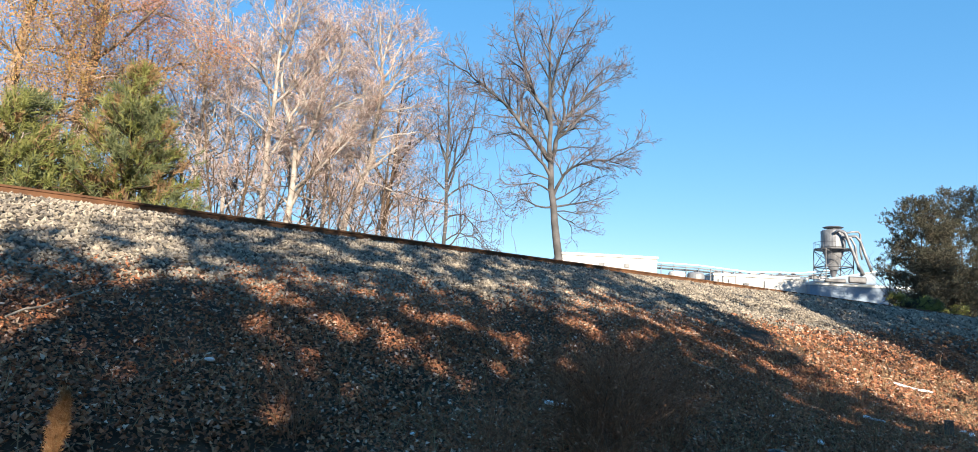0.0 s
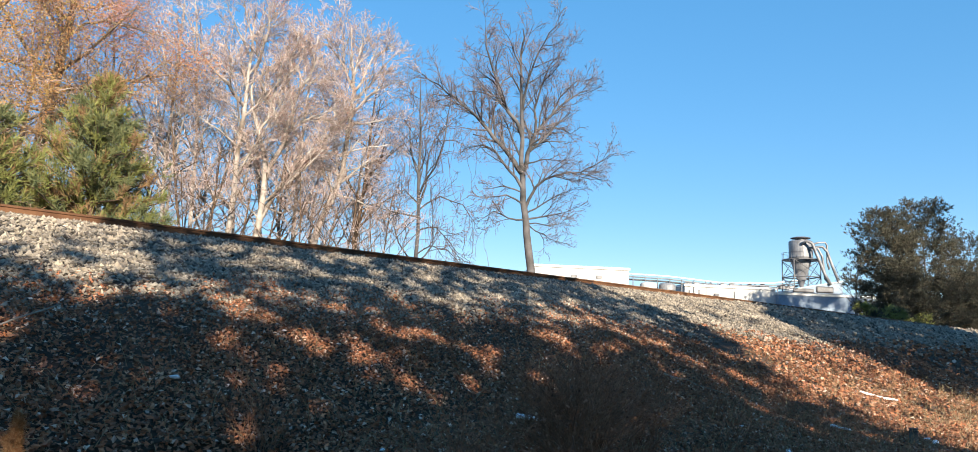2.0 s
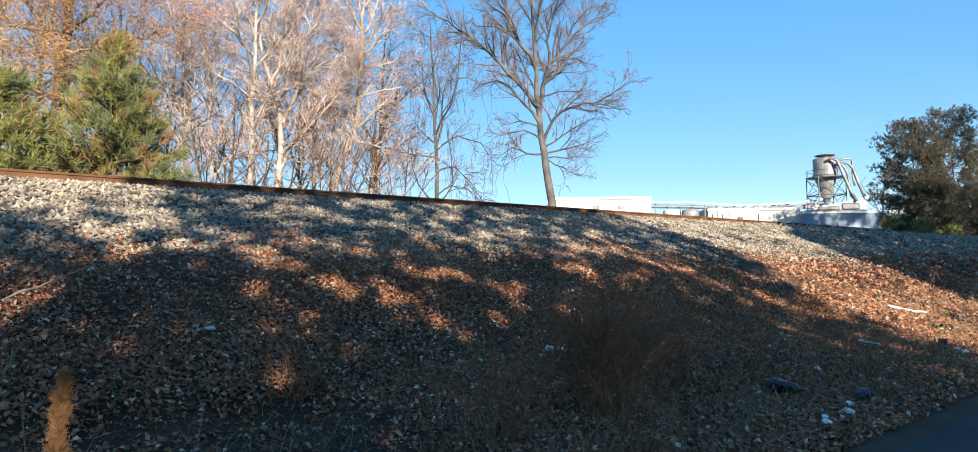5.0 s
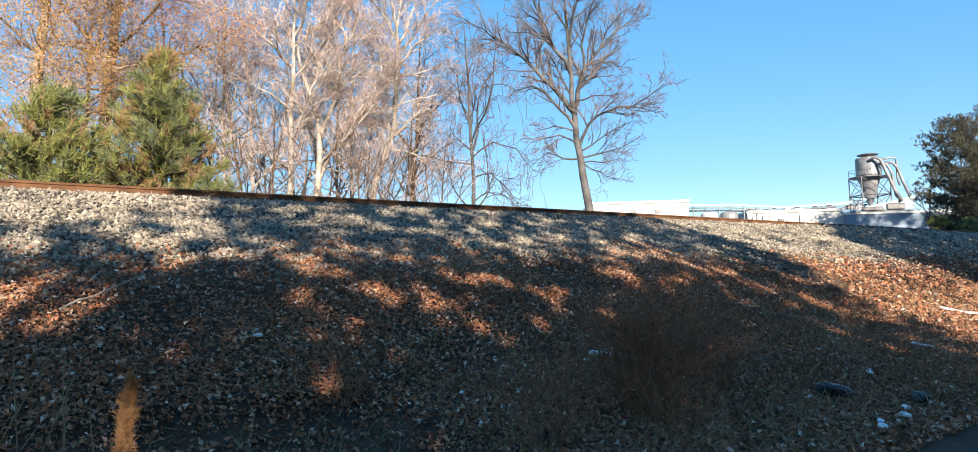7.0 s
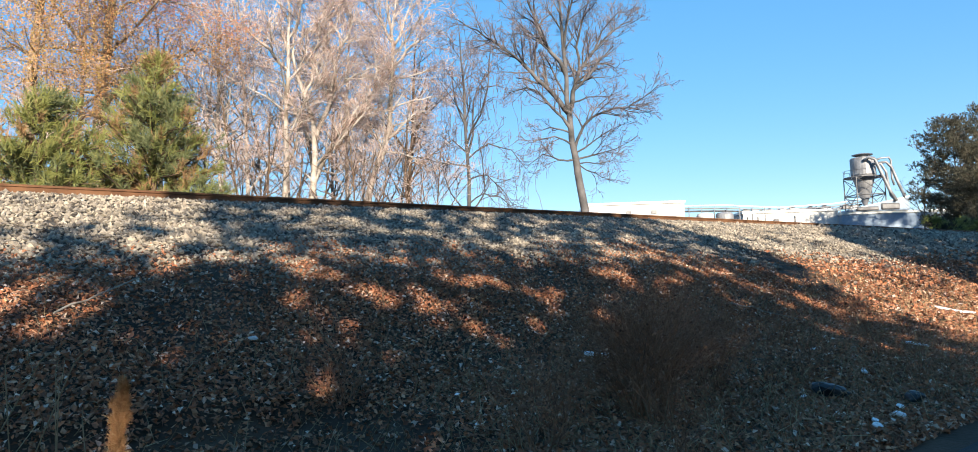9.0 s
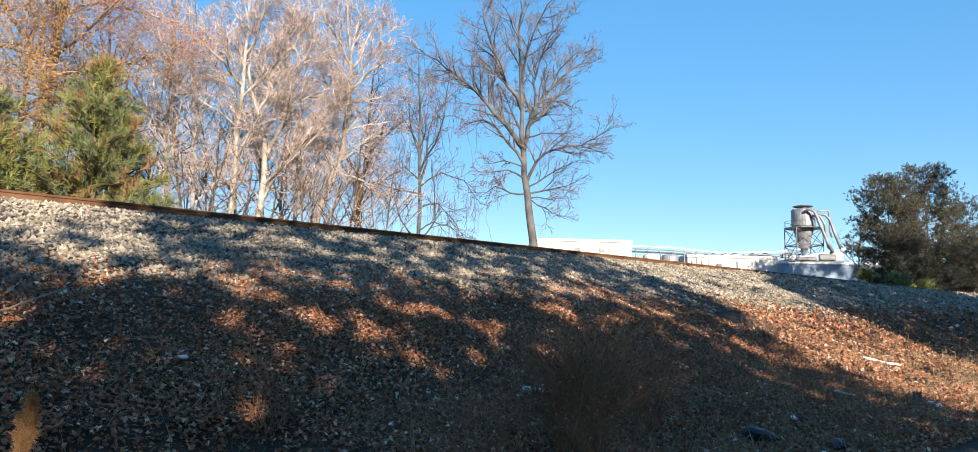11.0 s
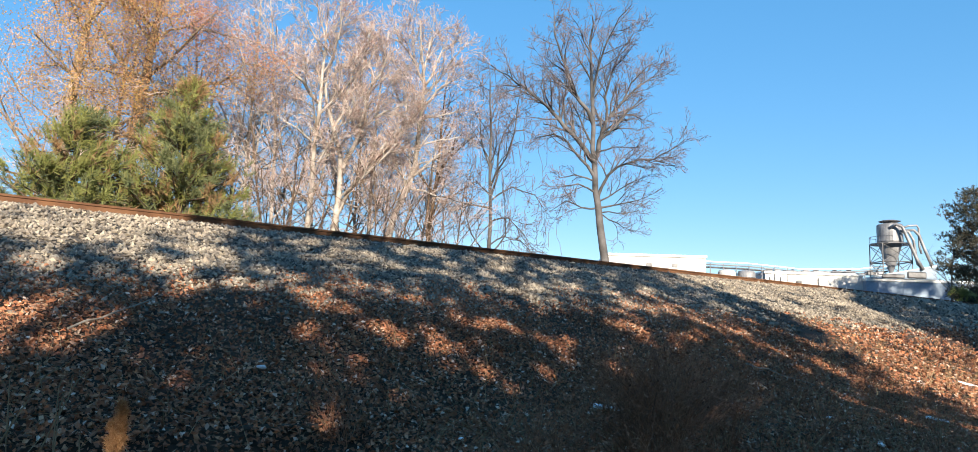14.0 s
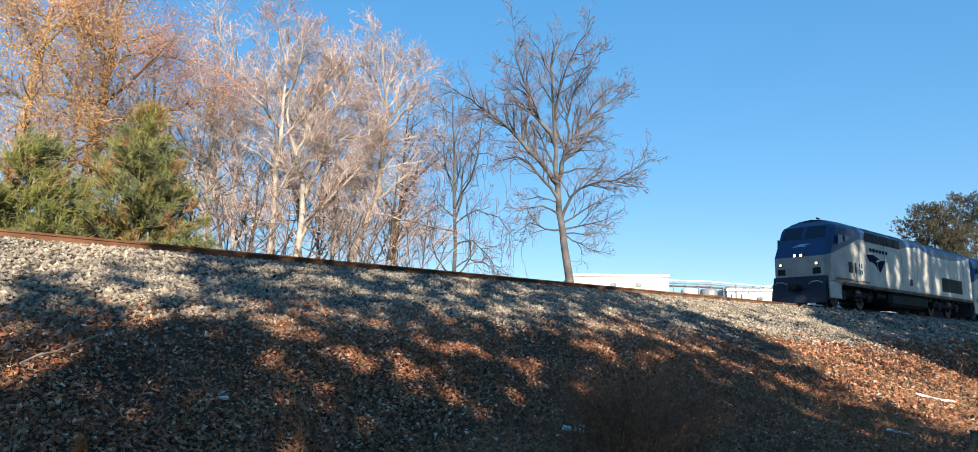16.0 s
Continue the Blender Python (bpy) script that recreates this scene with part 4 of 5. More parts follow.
M_sill = paint("grimy_sill", (0.160, 0.128, 0.096), 0.7, 0, 0.5)
M_pale = paint("pale_emblem", (0.400, 0.464, 0.528), 0.5, 0, 0.9)
M_lamp = bpy.data.materials.new("headlamp_glow")
M_lamp.use_nodes = True
M_lamp.node_tree.nodes["Principled BSDF"].inputs["Emission Color"].default_value = (1, 0.72, 0.42, 1)
M_lamp.node_tree.nodes["Principled BSDF"].inputs["Emission Strength"].default_value = 2.0


def flat(name, pts, y, material, parent, thick=0.02, label="", plane="side", lean=0.0):
    """A thin plate proud of a side (x, z) or of the nose (y, z)."""
    bm = bmesh.new()
    lo, hi = [], []
    for a, b in pts:
        if plane == "side":
            lo.append(bm.verts.new((a, y, b)))
            hi.append(bm.verts.new((a, y - thick, b)))
        else:
            x = y + max(0.0, b - 2.38) * lean
            lo.append(bm.verts.new((x, a, b)))
            hi.append(bm.verts.new((x - thick, a, b)))
    n = len(pts)
    bm.faces.new(hi)
    bm.faces.new(lo[::-1])
    for k in range(n):
        bm.faces.new((lo[k], lo[(k + 1) % n], hi[(k + 1) % n], hi[k]))
    bmesh.ops.recalc_face_normals(bm, faces=bm.faces)
    return part(name, bm, material, parent, label)


SLANT = 0.62


def locomotive():
    root = new("locomotive")
    tagged(root, "silver diesel locomotive with dark blue nose and roof", "locomotive", "train locomotives")
    L = 20.2
    xs = [0.0, 0.35, 2.0, 3.3, 4.0, 8.6, 9.6, 11.4, 13.2, 16.5, 18.6, L]
    half = [1.2, 1.38, 1.5, 1.5, 1.5, 1.5, 1.5, 1.5, 1.5, 1.5, 1.5, 1.48]
    zblue = [2.36, 2.45, 2.98, 3.42, 3.42, 3.42, 3.6, 3.72, 3.42, 3.42, 3.6, 3.9]
    rings, names = [], None
    for i, (x, w, zb) in enumerate(zip(xs, half, zblue)):
        sec = [(w - 0.03, 1.02), (w, 1.2), (w, 1.75), (w, zb), (w, max(3.78, zb + 0.03)), (w - 0.1, max(3.95, zb + 0.06)), (w - 0.4, 4.16), (w - 0.85, 4.3), (0.0, 4.36)]
        ring = []
        for y, z in sec:
            xx = x + (max(0.0, z - 2.38) * SLANT if i == 0 else max(0.0, z - 2.38) * SLANT * 0.95 if i == 1 else 0)
            if i == 0 and z > 4.0:
                xx += (z - 4.0) * 1.2
            ring.append((xx, y, z))
        rings.append(ring)
    bm = bmesh.new()
    k = len(rings[0])
    V = [[bm.verts.new((x, -y, z)) for x, y, z in r] + [bm.verts.new((x, y, z)) for x, y, z in r[-2::-1]] for r in rings]
    m = len(V[0])
    for i in range(len(V) - 1):
        for j in range(m - 1):
            f = bm.faces.new((V[i][j], V[i + 1][j], V[i + 1][j + 1], V[i][j + 1]))
            lvl = min(j, m - 2 - j)
            f.material_index = 0 if lvl < 3 else (1 if (i < 3 or lvl < 5) else 2)
    for j in range(k - 1):
        a, b = V[0][j], V[0][j + 1]
        c, d = V[0][m - 2 - j], V[0][m - 1 - j]
        vs = [a, b, c, d] if b is not c else [a, b, d]
        f = bm.faces.new(vs)
        f.material_index = 0 if j < 3 else 1
    f = bm.faces.new(V[-1])
    f.material_index = 0
    bmesh.ops.recalc_face_normals(bm, faces=bm.faces)
    body = part("body", bm, [M_silver, M_blue, M_roofblue], root)
    # nose
    for s in (-1, 1):
        flat("windshield", [(s * 0.1, 3.3), (s * 1.08, 3.3), (s * 1.02, 3.9), (s * 0.1, 3.93)], 0.0, M_glass, body, 0.012, "dark sloped windshield pane", "nose", SLANT)
        for q in ((0.155, 2.42, 0.075, "headlight"), (0.88, 2.0, 0.065, "ditch_light")):
            bm = bmesh.new()
            bmesh.ops.create_cone(bm, cap_ends=True, segments=16, radius1=q[2] * 1.25, radius2=q[2] * 1.15, depth=0.08, matrix=pose(-0.02, s * q[0], q[1], 0, -90, 0))
            ring = part(q[3], bm, M_black, root)
            bm = bmesh.new()
            bmesh.ops.create_uvsphere(bm, u_segments=12, v_segments=8, radius=q[2], matrix=Matrix.Translation((-0.05, s * q[0], q[1])) @ Matrix.Diagonal((0.4, 1, 1, 1)))
            part("lamp_lens", bm, M_lamp, ring, "lit warm lamp lens")
        flat("step_recess", [(s * 0.68, 1.5), (s * 1.06, 1.5), (s * 1.06, 1.8), (s * 0.68, 1.8)], -0.002, M_black, body, 0.02, "black recess", "nose")
        flat("jack_panel", [(s * 0.7, 1.22), (s * 1.0, 1.22), (s * 1.0, 1.36), (s * 0.7, 1.36)], -0.002, M_under, body, 0.02, "", "nose")
        part("grab_rail", add_tube(bmesh.new(), [(-0.05, s * 0.45, 1.0), (-0.28, s * 0.7, 1.12), (-0.28, s * 1.0, 1.14), (-0.05, s * 1.2, 1.05)], 0.022, 6), M_pale, root)
    flat("nose_emblem", [(0.45, 2.86), (0.0, 3.02), (-0.5, 3.0), (-0.14, 2.93), (-0.3, 2.84), (0.02, 2.9)], -0.004, M_pale, body, 0.01, "pale angular emblem", "nose", SLANT)
    bm = bmesh.new()
    a = [bm.verts.new(p) for p in ((-0.05, -1.26, 1.4), (-0.05, 1.26, 1.4), (-0.22, 1.3, 0.3), (-0.22, -1.3, 0.3), (0.6, -1.38, 1.4), (0.6, 1.38, 1.4), (0.6, 1.38, 0.3), (0.6, -1.38, 0.3))]
    for f in ((0, 1, 2, 3), (4, 7, 6, 5), (0, 4, 5, 1), (3, 2, 6, 7), (0, 3, 7, 4), (1, 5, 6, 2)):
        bm.faces.new([a[i] for i in f])
    part("pilot", bm, M_pilot, root, "dark blue steel pilot")
    bm = bmesh.new()
    a = [bm.verts.new(p) for p in ((-0.5, 0, 0.6), (-0.2, -1.3, 0.75), (-0.2, -1.35, 0.12), (-0.6, 0, 0.12), (-0.2, 1.3, 0.75), (-0.2, 1.35, 0.12))]
    for f in ((0, 1, 2, 3), (0, 3, 5, 4), (0, 4, 1), (3, 2, 5), (1, 4, 5, 2)):
        bm.faces.new([a[i] for i in f])
    part("plow", bm, M_pilot, root, "dark blue snow plow")
    bm = add_box(bmesh.new(), -0.75, -0.14, 0.72, -0.1, 0.14, 1.0, 0.05)
    add_box(bm, -0.9, -0.2, 0.68, -0.65, 0.2, 1.05, 0.06)
    part("coupler", bm, M_under, root, "grey knuckle coupler")
    # sides
    for s in (-1, 1):
        def plate(name, pts, material, label="", thick=0.02, par=None):
            o = flat(name, pts, -1.5, material, par or body, thick, label)
            if s > 0:
                for v in o.data.vertices:
                    v.co.y = -v.co.y
                o.data.flip_normals()
            return o
        plate("cab_window", [(0.95, 2.95), (1.55, 3.12), (1.5, 3.42), (1.0, 3.42)], M_glass, "dark cab side window")
        plate("cab_window", [(1.72, 3.15), (2.2, 3.3), (2.2, 3.44), (1.72, 3.44)], M_glass)
        plate("cab_door", [(2.55, 1.3), (3.15, 1.3), (3.15, 3.18), (2.55, 3.05)], M_silver, "silver cab door", 0.015)
        for x0, x1 in ((2.02, 2.42), (2.62, 2.85)):
            plate("low_window", [(x0, 1.66), (x1, 1.66), (x1, 2.18), (x0, 2.18)], M_black, "dark louvred opening")
        plate("low_window", [(3.2, 1.95), (3.55, 1.95), (3.55, 2.2), (3.2, 2.2)], M_glass)
        plate("low_window", [(3.2, 1.66), (3.55, 1.66), (3.55, 1.9), (3.2, 1.9)], M_glass)
        for x in (4.1, 4.98, 5.95, 6.83, 7.7):
            plate("intake_screen", [(x, 3.38), (x + 0.8, 3.38), (x + 0.8, 3.84), (x, 3.84)], M_black, "dark air intake screen", 0.025)
        plate("side_emblem", [(4.15, 2.72), (5.0, 2.76), (5.75, 2.6), (5.3, 2.5), (5.5, 2.05), (5.05, 2.35), (4.5, 2.4)], M_decal, "dark blue swoosh emblem", 0.02)
        plate("side_emblem", [(5.45, 2.42), (5.95, 2.55), (6.45, 2.58), (6.2, 2.3), (5.75, 1.92), (5.6, 2.05)], M_decal, "", 0.02)
        for i in range(6):
            plate("lettering_bar", [(4.55 + i * 0.4, 2.92), (4.8 + i * 0.4, 2.92), (4.8 + i * 0.4, 3.08), (4.55 + i * 0.4, 3.08)], M_decal, "dark blue lettering bar", 0.02)
        g = plate("radiator_grille", [(14.8, 1.45), (18.3, 1.45), (18.3, 2.28), (14.8, 2.28)], M_black, "black louvred radiator grille")
        for i in range(6):
            plate("louvre", [(14.9, 1.5 + i * 0.13), (18.2, 1.5 + i * 0.13), (18.2, 1.53 + i * 0.13), (14.9, 1.53 + i * 0.13)], M_under, "", 0.05, g)
        plate("vent", [(9.75, 1.5), (10.1, 1.5), (10.1, 1.85), (9.75, 1.85)], M_black)
        plate("stripe", [(0.6, 1.26), (4.4, 1.26), (4.4, 1.35), (0.6, 1.35)], M_red, "faded red stripe", 0.006)
        plate("sill", [(1.4, 1.04), (19.9, 1.04), (19.9, 1.16), (1.4, 1.16)], M_sill, "grimy sill edge", 0.03)
        for x in (6.4, 8.7, 10.9, 13.1, 18.8):
            plate("panel_seam", [(x, 1.4), (x + 0.03, 1.4), (x + 0.03, 3.38), (x, 3.38)], M_under, "", 0.004)
        for x in (2.48, 3.2):
            part("grab_rail", add_tube(bmesh.new(), [(x, s * 1.5, 1.35), (x, s * 1.58, 1.4), (x, s * 1.58, 3.0), (x, s * 1.5, 3.05)], 0.02, 6), M_pale, root)
        for i in range(4):
            part("step", add_box(bmesh.new(), 2.6, s * 1.38 - 0.12, 0.35 + i * 0.22, 3.1, s * 1.38 + 0.12, 0.38 + i * 0.22, 0.008), M_pipe, root)
        part("skirt", add_box(bmesh.new(), 0.05, s * 1.38 - 0.04, 0.35, 1.3, s * 1.38 + 0.04, 1.1, 0.02), M_silver, root, "silver front side skirt")
        part("fuel_tank", add_box(bmesh.new(), 7.2, s * 0.9 - 0.52, 0.25, 12.6, s * 0.9 + 0.52, 1.02, 0.18), M_under, root, "dark fuel tank")
        for x in (5.7, 6.3):
            part("air_tank", add_tube(bmesh.new(), [(x, s * 1.1, 0.75), (x + 0.5, s * 1.1, 0.75)], 0.2, 12), M_under, root)
    for i in range(3):
        part("roof_fan", add_turned(bmesh.new(), [(0.6, 4.3), (0.6, 4.42), (0.5, 4.46), (0.001, 4.46)], 18, (13.4 + i * 1.6, 0)), M_under, root)
    part("exhaust_stack", add_box(bmesh.new(), 9.6, -0.35, 4.3, 10.6, 0.35, 4.48, 0.06), M_under, root)
    part("horn", add_tube(bmesh.new(), [(1.9, -0.25, 4.3), (1.9, -0.25, 4.42), (1.65, -0.25, 4.43)], 0.03, 6, 0.05), M_under, root)
    part("antenna_dome", add_turned(bmesh.new(), [(0.16, 4.34), (0.15, 4.44), (0.001, 4.5)], 12, (2.6, 0.2)), M_white, root)
    # trucks
    for x0 in (1.7, 14.6):
        bog = part("bogie_frame", add_box(bmesh.new(), x0 - 0.5, -1.0, 0.55, x0 + 3.4, 1.0, 0.8, 0.05), M_under, root)
        for s in (-1, 1):
            bm = add_box(bmesh.new(), x0 - 0.7, s * 1.15 - 0.1, 0.5, x0 + 3.6, s * 1.15 + 0.1, 0.82, 0.05)
            for xw in (x0, x0 + 2.9):
                add_box(bm, xw - 0.22, s * 1.2 - 0.14, 0.32, xw + 0.22, s * 1.2 + 0.14, 0.72, 0.04)
                for dx in (-0.45, 0.45):
                    add_tube(bm, [(xw + dx, s * 1.2, 0.62), (xw + dx, s * 1.2, 1.0)], 0.09, 8)
            part("side_frame", bm, M_under, bog)
            part("brake_cylinder", add_tube(bmesh.new(), [(x0 + 1.1, s * 1.3, 0.75), (x0 + 1.7, s * 1.3, 0.75)], 0.12, 10), M_pipe, bog)
        for xw in (x0, x0 + 2.9):
            wh = new("wheelset")
            wh.parent = root
            wh.location = (xw, 0, 0.508)
            part("axle", add_tube(bmesh.new(), [(0, -0.8, 0), (0, 0.8, 0)], 0.09, 10), M_under, wh)
            for s in (-1, 1):
                bm = bmesh.new()
                bmesh.ops.create_cone(bm, cap_ends=True, segments=28, radius1=0.508, radius2=0.508, depth=0.13, matrix=pose(0, s * 0.78, 0, 90, 0, 0))
                bmesh.ops.create_cone(bm, cap_ends=True, segments=28, radius1=0.535, radius2=0.53, depth=0.03, matrix=pose(0, s * 0.7, 0, 90, 0, 0))
                bmesh.ops.create_cone(bm, cap_ends=True, segments=12, radius1=0.16, radius2=0.14, depth=0.2, matrix=pose(0, s * 0.82, 0, 90, 0, 0))
                add_box(bm, -0.05, s * 0.86 - 0.005, -0.4, 0.05, s * 0.86 + 0.005, 0.4)
                part("wheel", bm, M_steel, wh)
    return root


loco_a = locomotive()
loco_b = copy_thing(loco_a, Matrix())


# ---- unseen trees across the road, leaves placed to shade bank, train and factory ----
def streaks(s, n, seed, coarse=0.9):
    """Light and dark bands down the bank, as boughs cast them, at two sizes."""
    u = s - 0.5 * n
    return noise.noise(Vector((u * coarse, n * 0.12, seed))) + 0.6 * noise.noise(Vector((u * coarse * 2.6, n * 0.2, seed + 7.3))) + 0.3 * noise.noise(Vector((u * 5.0, n * 0.5, seed + 3.1)))


def shade_depth(s, n):
    """Hand-set light and shade of the bank, as the leaf cover wanted there."""
    a = np.interp(n, [-4, 3.4, 4.7, 6.1, 8.0, 9.2, 11.2, 14.4, 17], [10.5, 13.4, 15.2, 16.1, 16.8, 17.4, 18.8, 19.8, 20.5])
    b = np.interp(n, [-4, 3.4, 5.9, 8.3, 10.6, 13.5, 15.5, 17], [19, 22, 24.0, 25.0, 26.0, 28.6, 32.3, 32.5])
    w = noise.noise(Vector((s * 0.55, n * 0.25, 3.3))) * 0.7
    k = min(1.1, max(-1.1, 0.8 * streaks(s, n, 1.0)))
    if a + w < s < b + w:
        return 0.05
    if s >= b + w:
        return max(0.15, (2.3 if n > 9.5 else 2.8) + 0.2 * (s - b) + 1.5 * k)
    left = np.interp(n, [7.4, 7.7, 8, 9, 10, 11, 12, 14, 16], [-1.5, 0.9, 1.4, 2.2, 3.1, 4.1, 4.4, 4.7, 5.1])
    if s < left + w * 0.7:
        blob = noise.noise(Vector((s * 0.8 + 1, n * 0.5, 8.1)))
        return 1.9 if (blob > 0.05 and n < 12.4) else 0.35 if n < 11 else 0.08
    for s0, n0, s1, n1, r in ((4.7, 9.5, 5.4, 8.3, 0.36), (5.5, 8.4, 5.8, 7.7, 0.28), (7.2, 9.0, 8.4, 7.6, 0.36), (6.5, 8.0, 7.1, 7.3, 0.25), (4.3, 10.6, 5.1, 10.0, 0.5), (12.4, 10.2, 13.2, 8.9, 0.28), (9.7, 10.6, 10.8, 9.1, 0.42)):
        f = min(1, max(0, ((s - s0) * (s1 - s0) + (n - n0) * (n1 - n0)) / ((s1 - s0) ** 2 + (n1 - n0) ** 2)))
        if math.hypot(s - s0 - f * (s1 - s0), n - n0 - f * (n1 - n0)) < r + w * 0.25:
            return max(0.4, 1.05 + 0.8 * k)
    if s > a + w - 3.4 - 0.1 * n:
        return max(0.7, 1.7 + 0.7 * k)
    if n > 10.0:
        return max(0.25, (1.05 if s > 9 else 1.4) + 0.8 * k)
    if n > 7.0:
        return max(0.7, (2.0 if s > 9.5 else 4.4 if s < 4.6 and n < 9.2 else 3.1) + 0.2 * (10.0 - n) + (0.9 if n > 8.4 else 0.4) * k)
    return 3.9 + 0.5 * k


PLUME = Vector((-1.57, 2.75, 1.0))


def shade_trees():
    rng = np.random.default_rng(77)
    row = -14.0
    kn = SUN_DIR.dot(N)
    cards = {}
    # each leaf is set back along the sun ray from a place wanted shaded
    for i in range(115000):
        if i % 5 == 4:
            s, n, z = rng.uniform(34, 64), 15.3, rng.uniform(3.6, 8.4)
            tau = 3.4 if z < 4.7 else 1.4 + 3.6 * noise.noise(Vector((s * 1.7, z * 0.25, 5.5)))
        elif i % 40 == 3:
            # leaves added to shade the nose of the train where it ends up
            s, n, z = rng.uniform(33.5, 36.5), rng.uniform(15.4, 18.3), rng.uniform(3.8, 8.0)
            tau = 2.2
        elif i % 16 == 9:
            # leaves added only to shade the low factory wall
            x, z = rng.uniform(43, 56), rng.uniform(5.5, 8.8)
            s, n = sn_of(x, FY + 1)
            tau = 0.8 + 1.2 * noise.noise(Vector((x * 0.8, z * 0.5, 2.5)))
        elif i % 8 == 1:
            # leaves added to shade the lower half of the far evergreens
            s, n, z = rng.uniform(52, 118), rng.uniform(21.5, 24), rng.uniform(2.6, 8.8)
            tau = 4.4 - 0.35 * max(0.0, z - 5.5) + 1.5 * noise.noise(Vector((s * 0.3, z * 0.3, 9.5)))
        else:
            s, n = rng.uniform(-8, 62), rng.uniform(-3, 16.8)
            z = ground_z(n)
            tau = shade_depth(s, n)
        if rng.uniform() * 4.2 > tau:
            continue
        length = (row + rng.uniform(-2.0, 2.0) - n) / kn
        c = tr(s, n, z) + SUN_DIR * length
        # opening cut through the unseen leaves so that sun reaches the grass plume
        gap = c - PLUME
        if (gap - SUN_DIR * gap.dot(SUN_DIR)).length < 0.2:
            continue
        cs = c.dot(U)
        cards.setdefault(int(math.floor(cs / 7.0)), []).append(c)
    for k, cs in sorted(cards.items()):
        if len(cs) < 150:
            continue
        base = tr(k * 7.0 + 3.5, row, 0)
        root = new("roadside_tree")
        root.location = base
        tagged(root, "unseen tall evergreen across the road, leaves placed to cast shade", "tree", "trees across the road")
        c = np.array([tuple(v - base) for v in cs])
        top = float(c[:, 2].max())
        rg = np.random.default_rng(300 + k)
        trunk = wander(rg, (0, 0, -0.2), (0, 0, 1), top * 0.95, 8, 0.03, 0.03)
        part_me("trunk", sticks_mesh("trunk", [(a, b, 0.22 * (1 - i / 9), 0.22 * (1 - (i + 1) / 9)) for i, (a, b) in enumerate(zip(trunk, trunk[1:]))], M_bark_dark, 8), root)
        pick = c[rg.choice(len(c), 60, replace=False)]
        tagged(part_me("limb_growth", sticks_mesh("limb_growth", [(np.array([0, 0, max(1.5, q[2] - 1.5)]), q, 0.05, 0.015) for q in pick if abs(q[0]) + abs(q[1]) < 6], M_bark_dark, 4), root), kind="stuff")
        tagged(part_me("crown", cards_mesh("crown", c, 0.27, M_shade_leaf, rg, 0.7), root), kind="stuff")


shade_trees()


# ---- ballast stones and fallen leaves ----
def stone_field():
    rng = np.random.default_rng(21)
    base = np.array([[1, 0, 0], [-1, 0, 0], [0, 1, 0], [0, -1, 0], [0, 0, 1], [0, 0, -1]], dtype=float)
    tri = np.array([[0, 2, 4], [2, 1, 4], [1, 3, 4], [3, 0, 4], [2, 0, 5], [1, 2, 5], [3, 1, 5], [0, 3, 5]])
    S, NN, R = [], [], []
    for s0, s1, per, size in ((-8, 14, 320, 0.04), (14, 30, 300, 0.042), (30, 60, 60, 0.085), (60, 120, 14, 0.14)):
        k = int((s1 - s0) * 8.2 * per)
        s, n = rng.uniform(s0, s1, k), rng.uniform(7.9, 16.1, k)
        low = np.interp(s, [-8, 1, 3.5, 5.5, 12, 18, 30], [8.4, 8.2, 8.6, 9.3, 8.3, 9.2, 9.2])
        edge = np.clip((n - low - 0.5 * np.sin(s * 0.8) - 0.35 * np.sin(s * 2.1 + 1)) / 2.2, 0.03, 1) ** 1.3
        keep = rng.uniform(size=k) < edge
        S.append(s[keep]); NN.append(n[keep]); R.append(size * rng.uniform(0.55, 1.35, keep.sum()))
    s, n, r = np.concatenate(S), np.concatenate(NN), np.concatenate(R)
    k = len(s)
    z = terrain(s, n) + r * rng.uniform(-0.2, 0.7, k)
    c = np.stack([s * U.x + n * N.x, s * U.y + n * N.y, z], axis=1)
    v = base[None] * (1 + rng.uniform(-0.35, 0.35, (k, 6, 1))) + rng.normal(size=(k, 6, 3)) * 0.18
    v = v * rng.uniform(0.65, 1.2, (k, 1, 3))
    a = rng.uniform(0, 6.28, k)
    ca, sa = np.cos(a)[:, None], np.sin(a)[:, None]
    v = np.stack([v[..., 0] * ca - v[..., 1] * sa, v[..., 0] * sa + v[..., 1] * ca, v[..., 2] * 0.9], axis=-1)
    v = v * r[:, None, None] + c[:, None]
    f = (np.arange(k) * 6)[:, None, None] + tri[None]
    tagged(new("ballast_stones", mesh_of("ballast_stones", v.reshape(-1, 3), f.reshape(-1, 3), M_stone)), "crushed pale grey ballast stones on the bank", "ballast", kind="stuff")


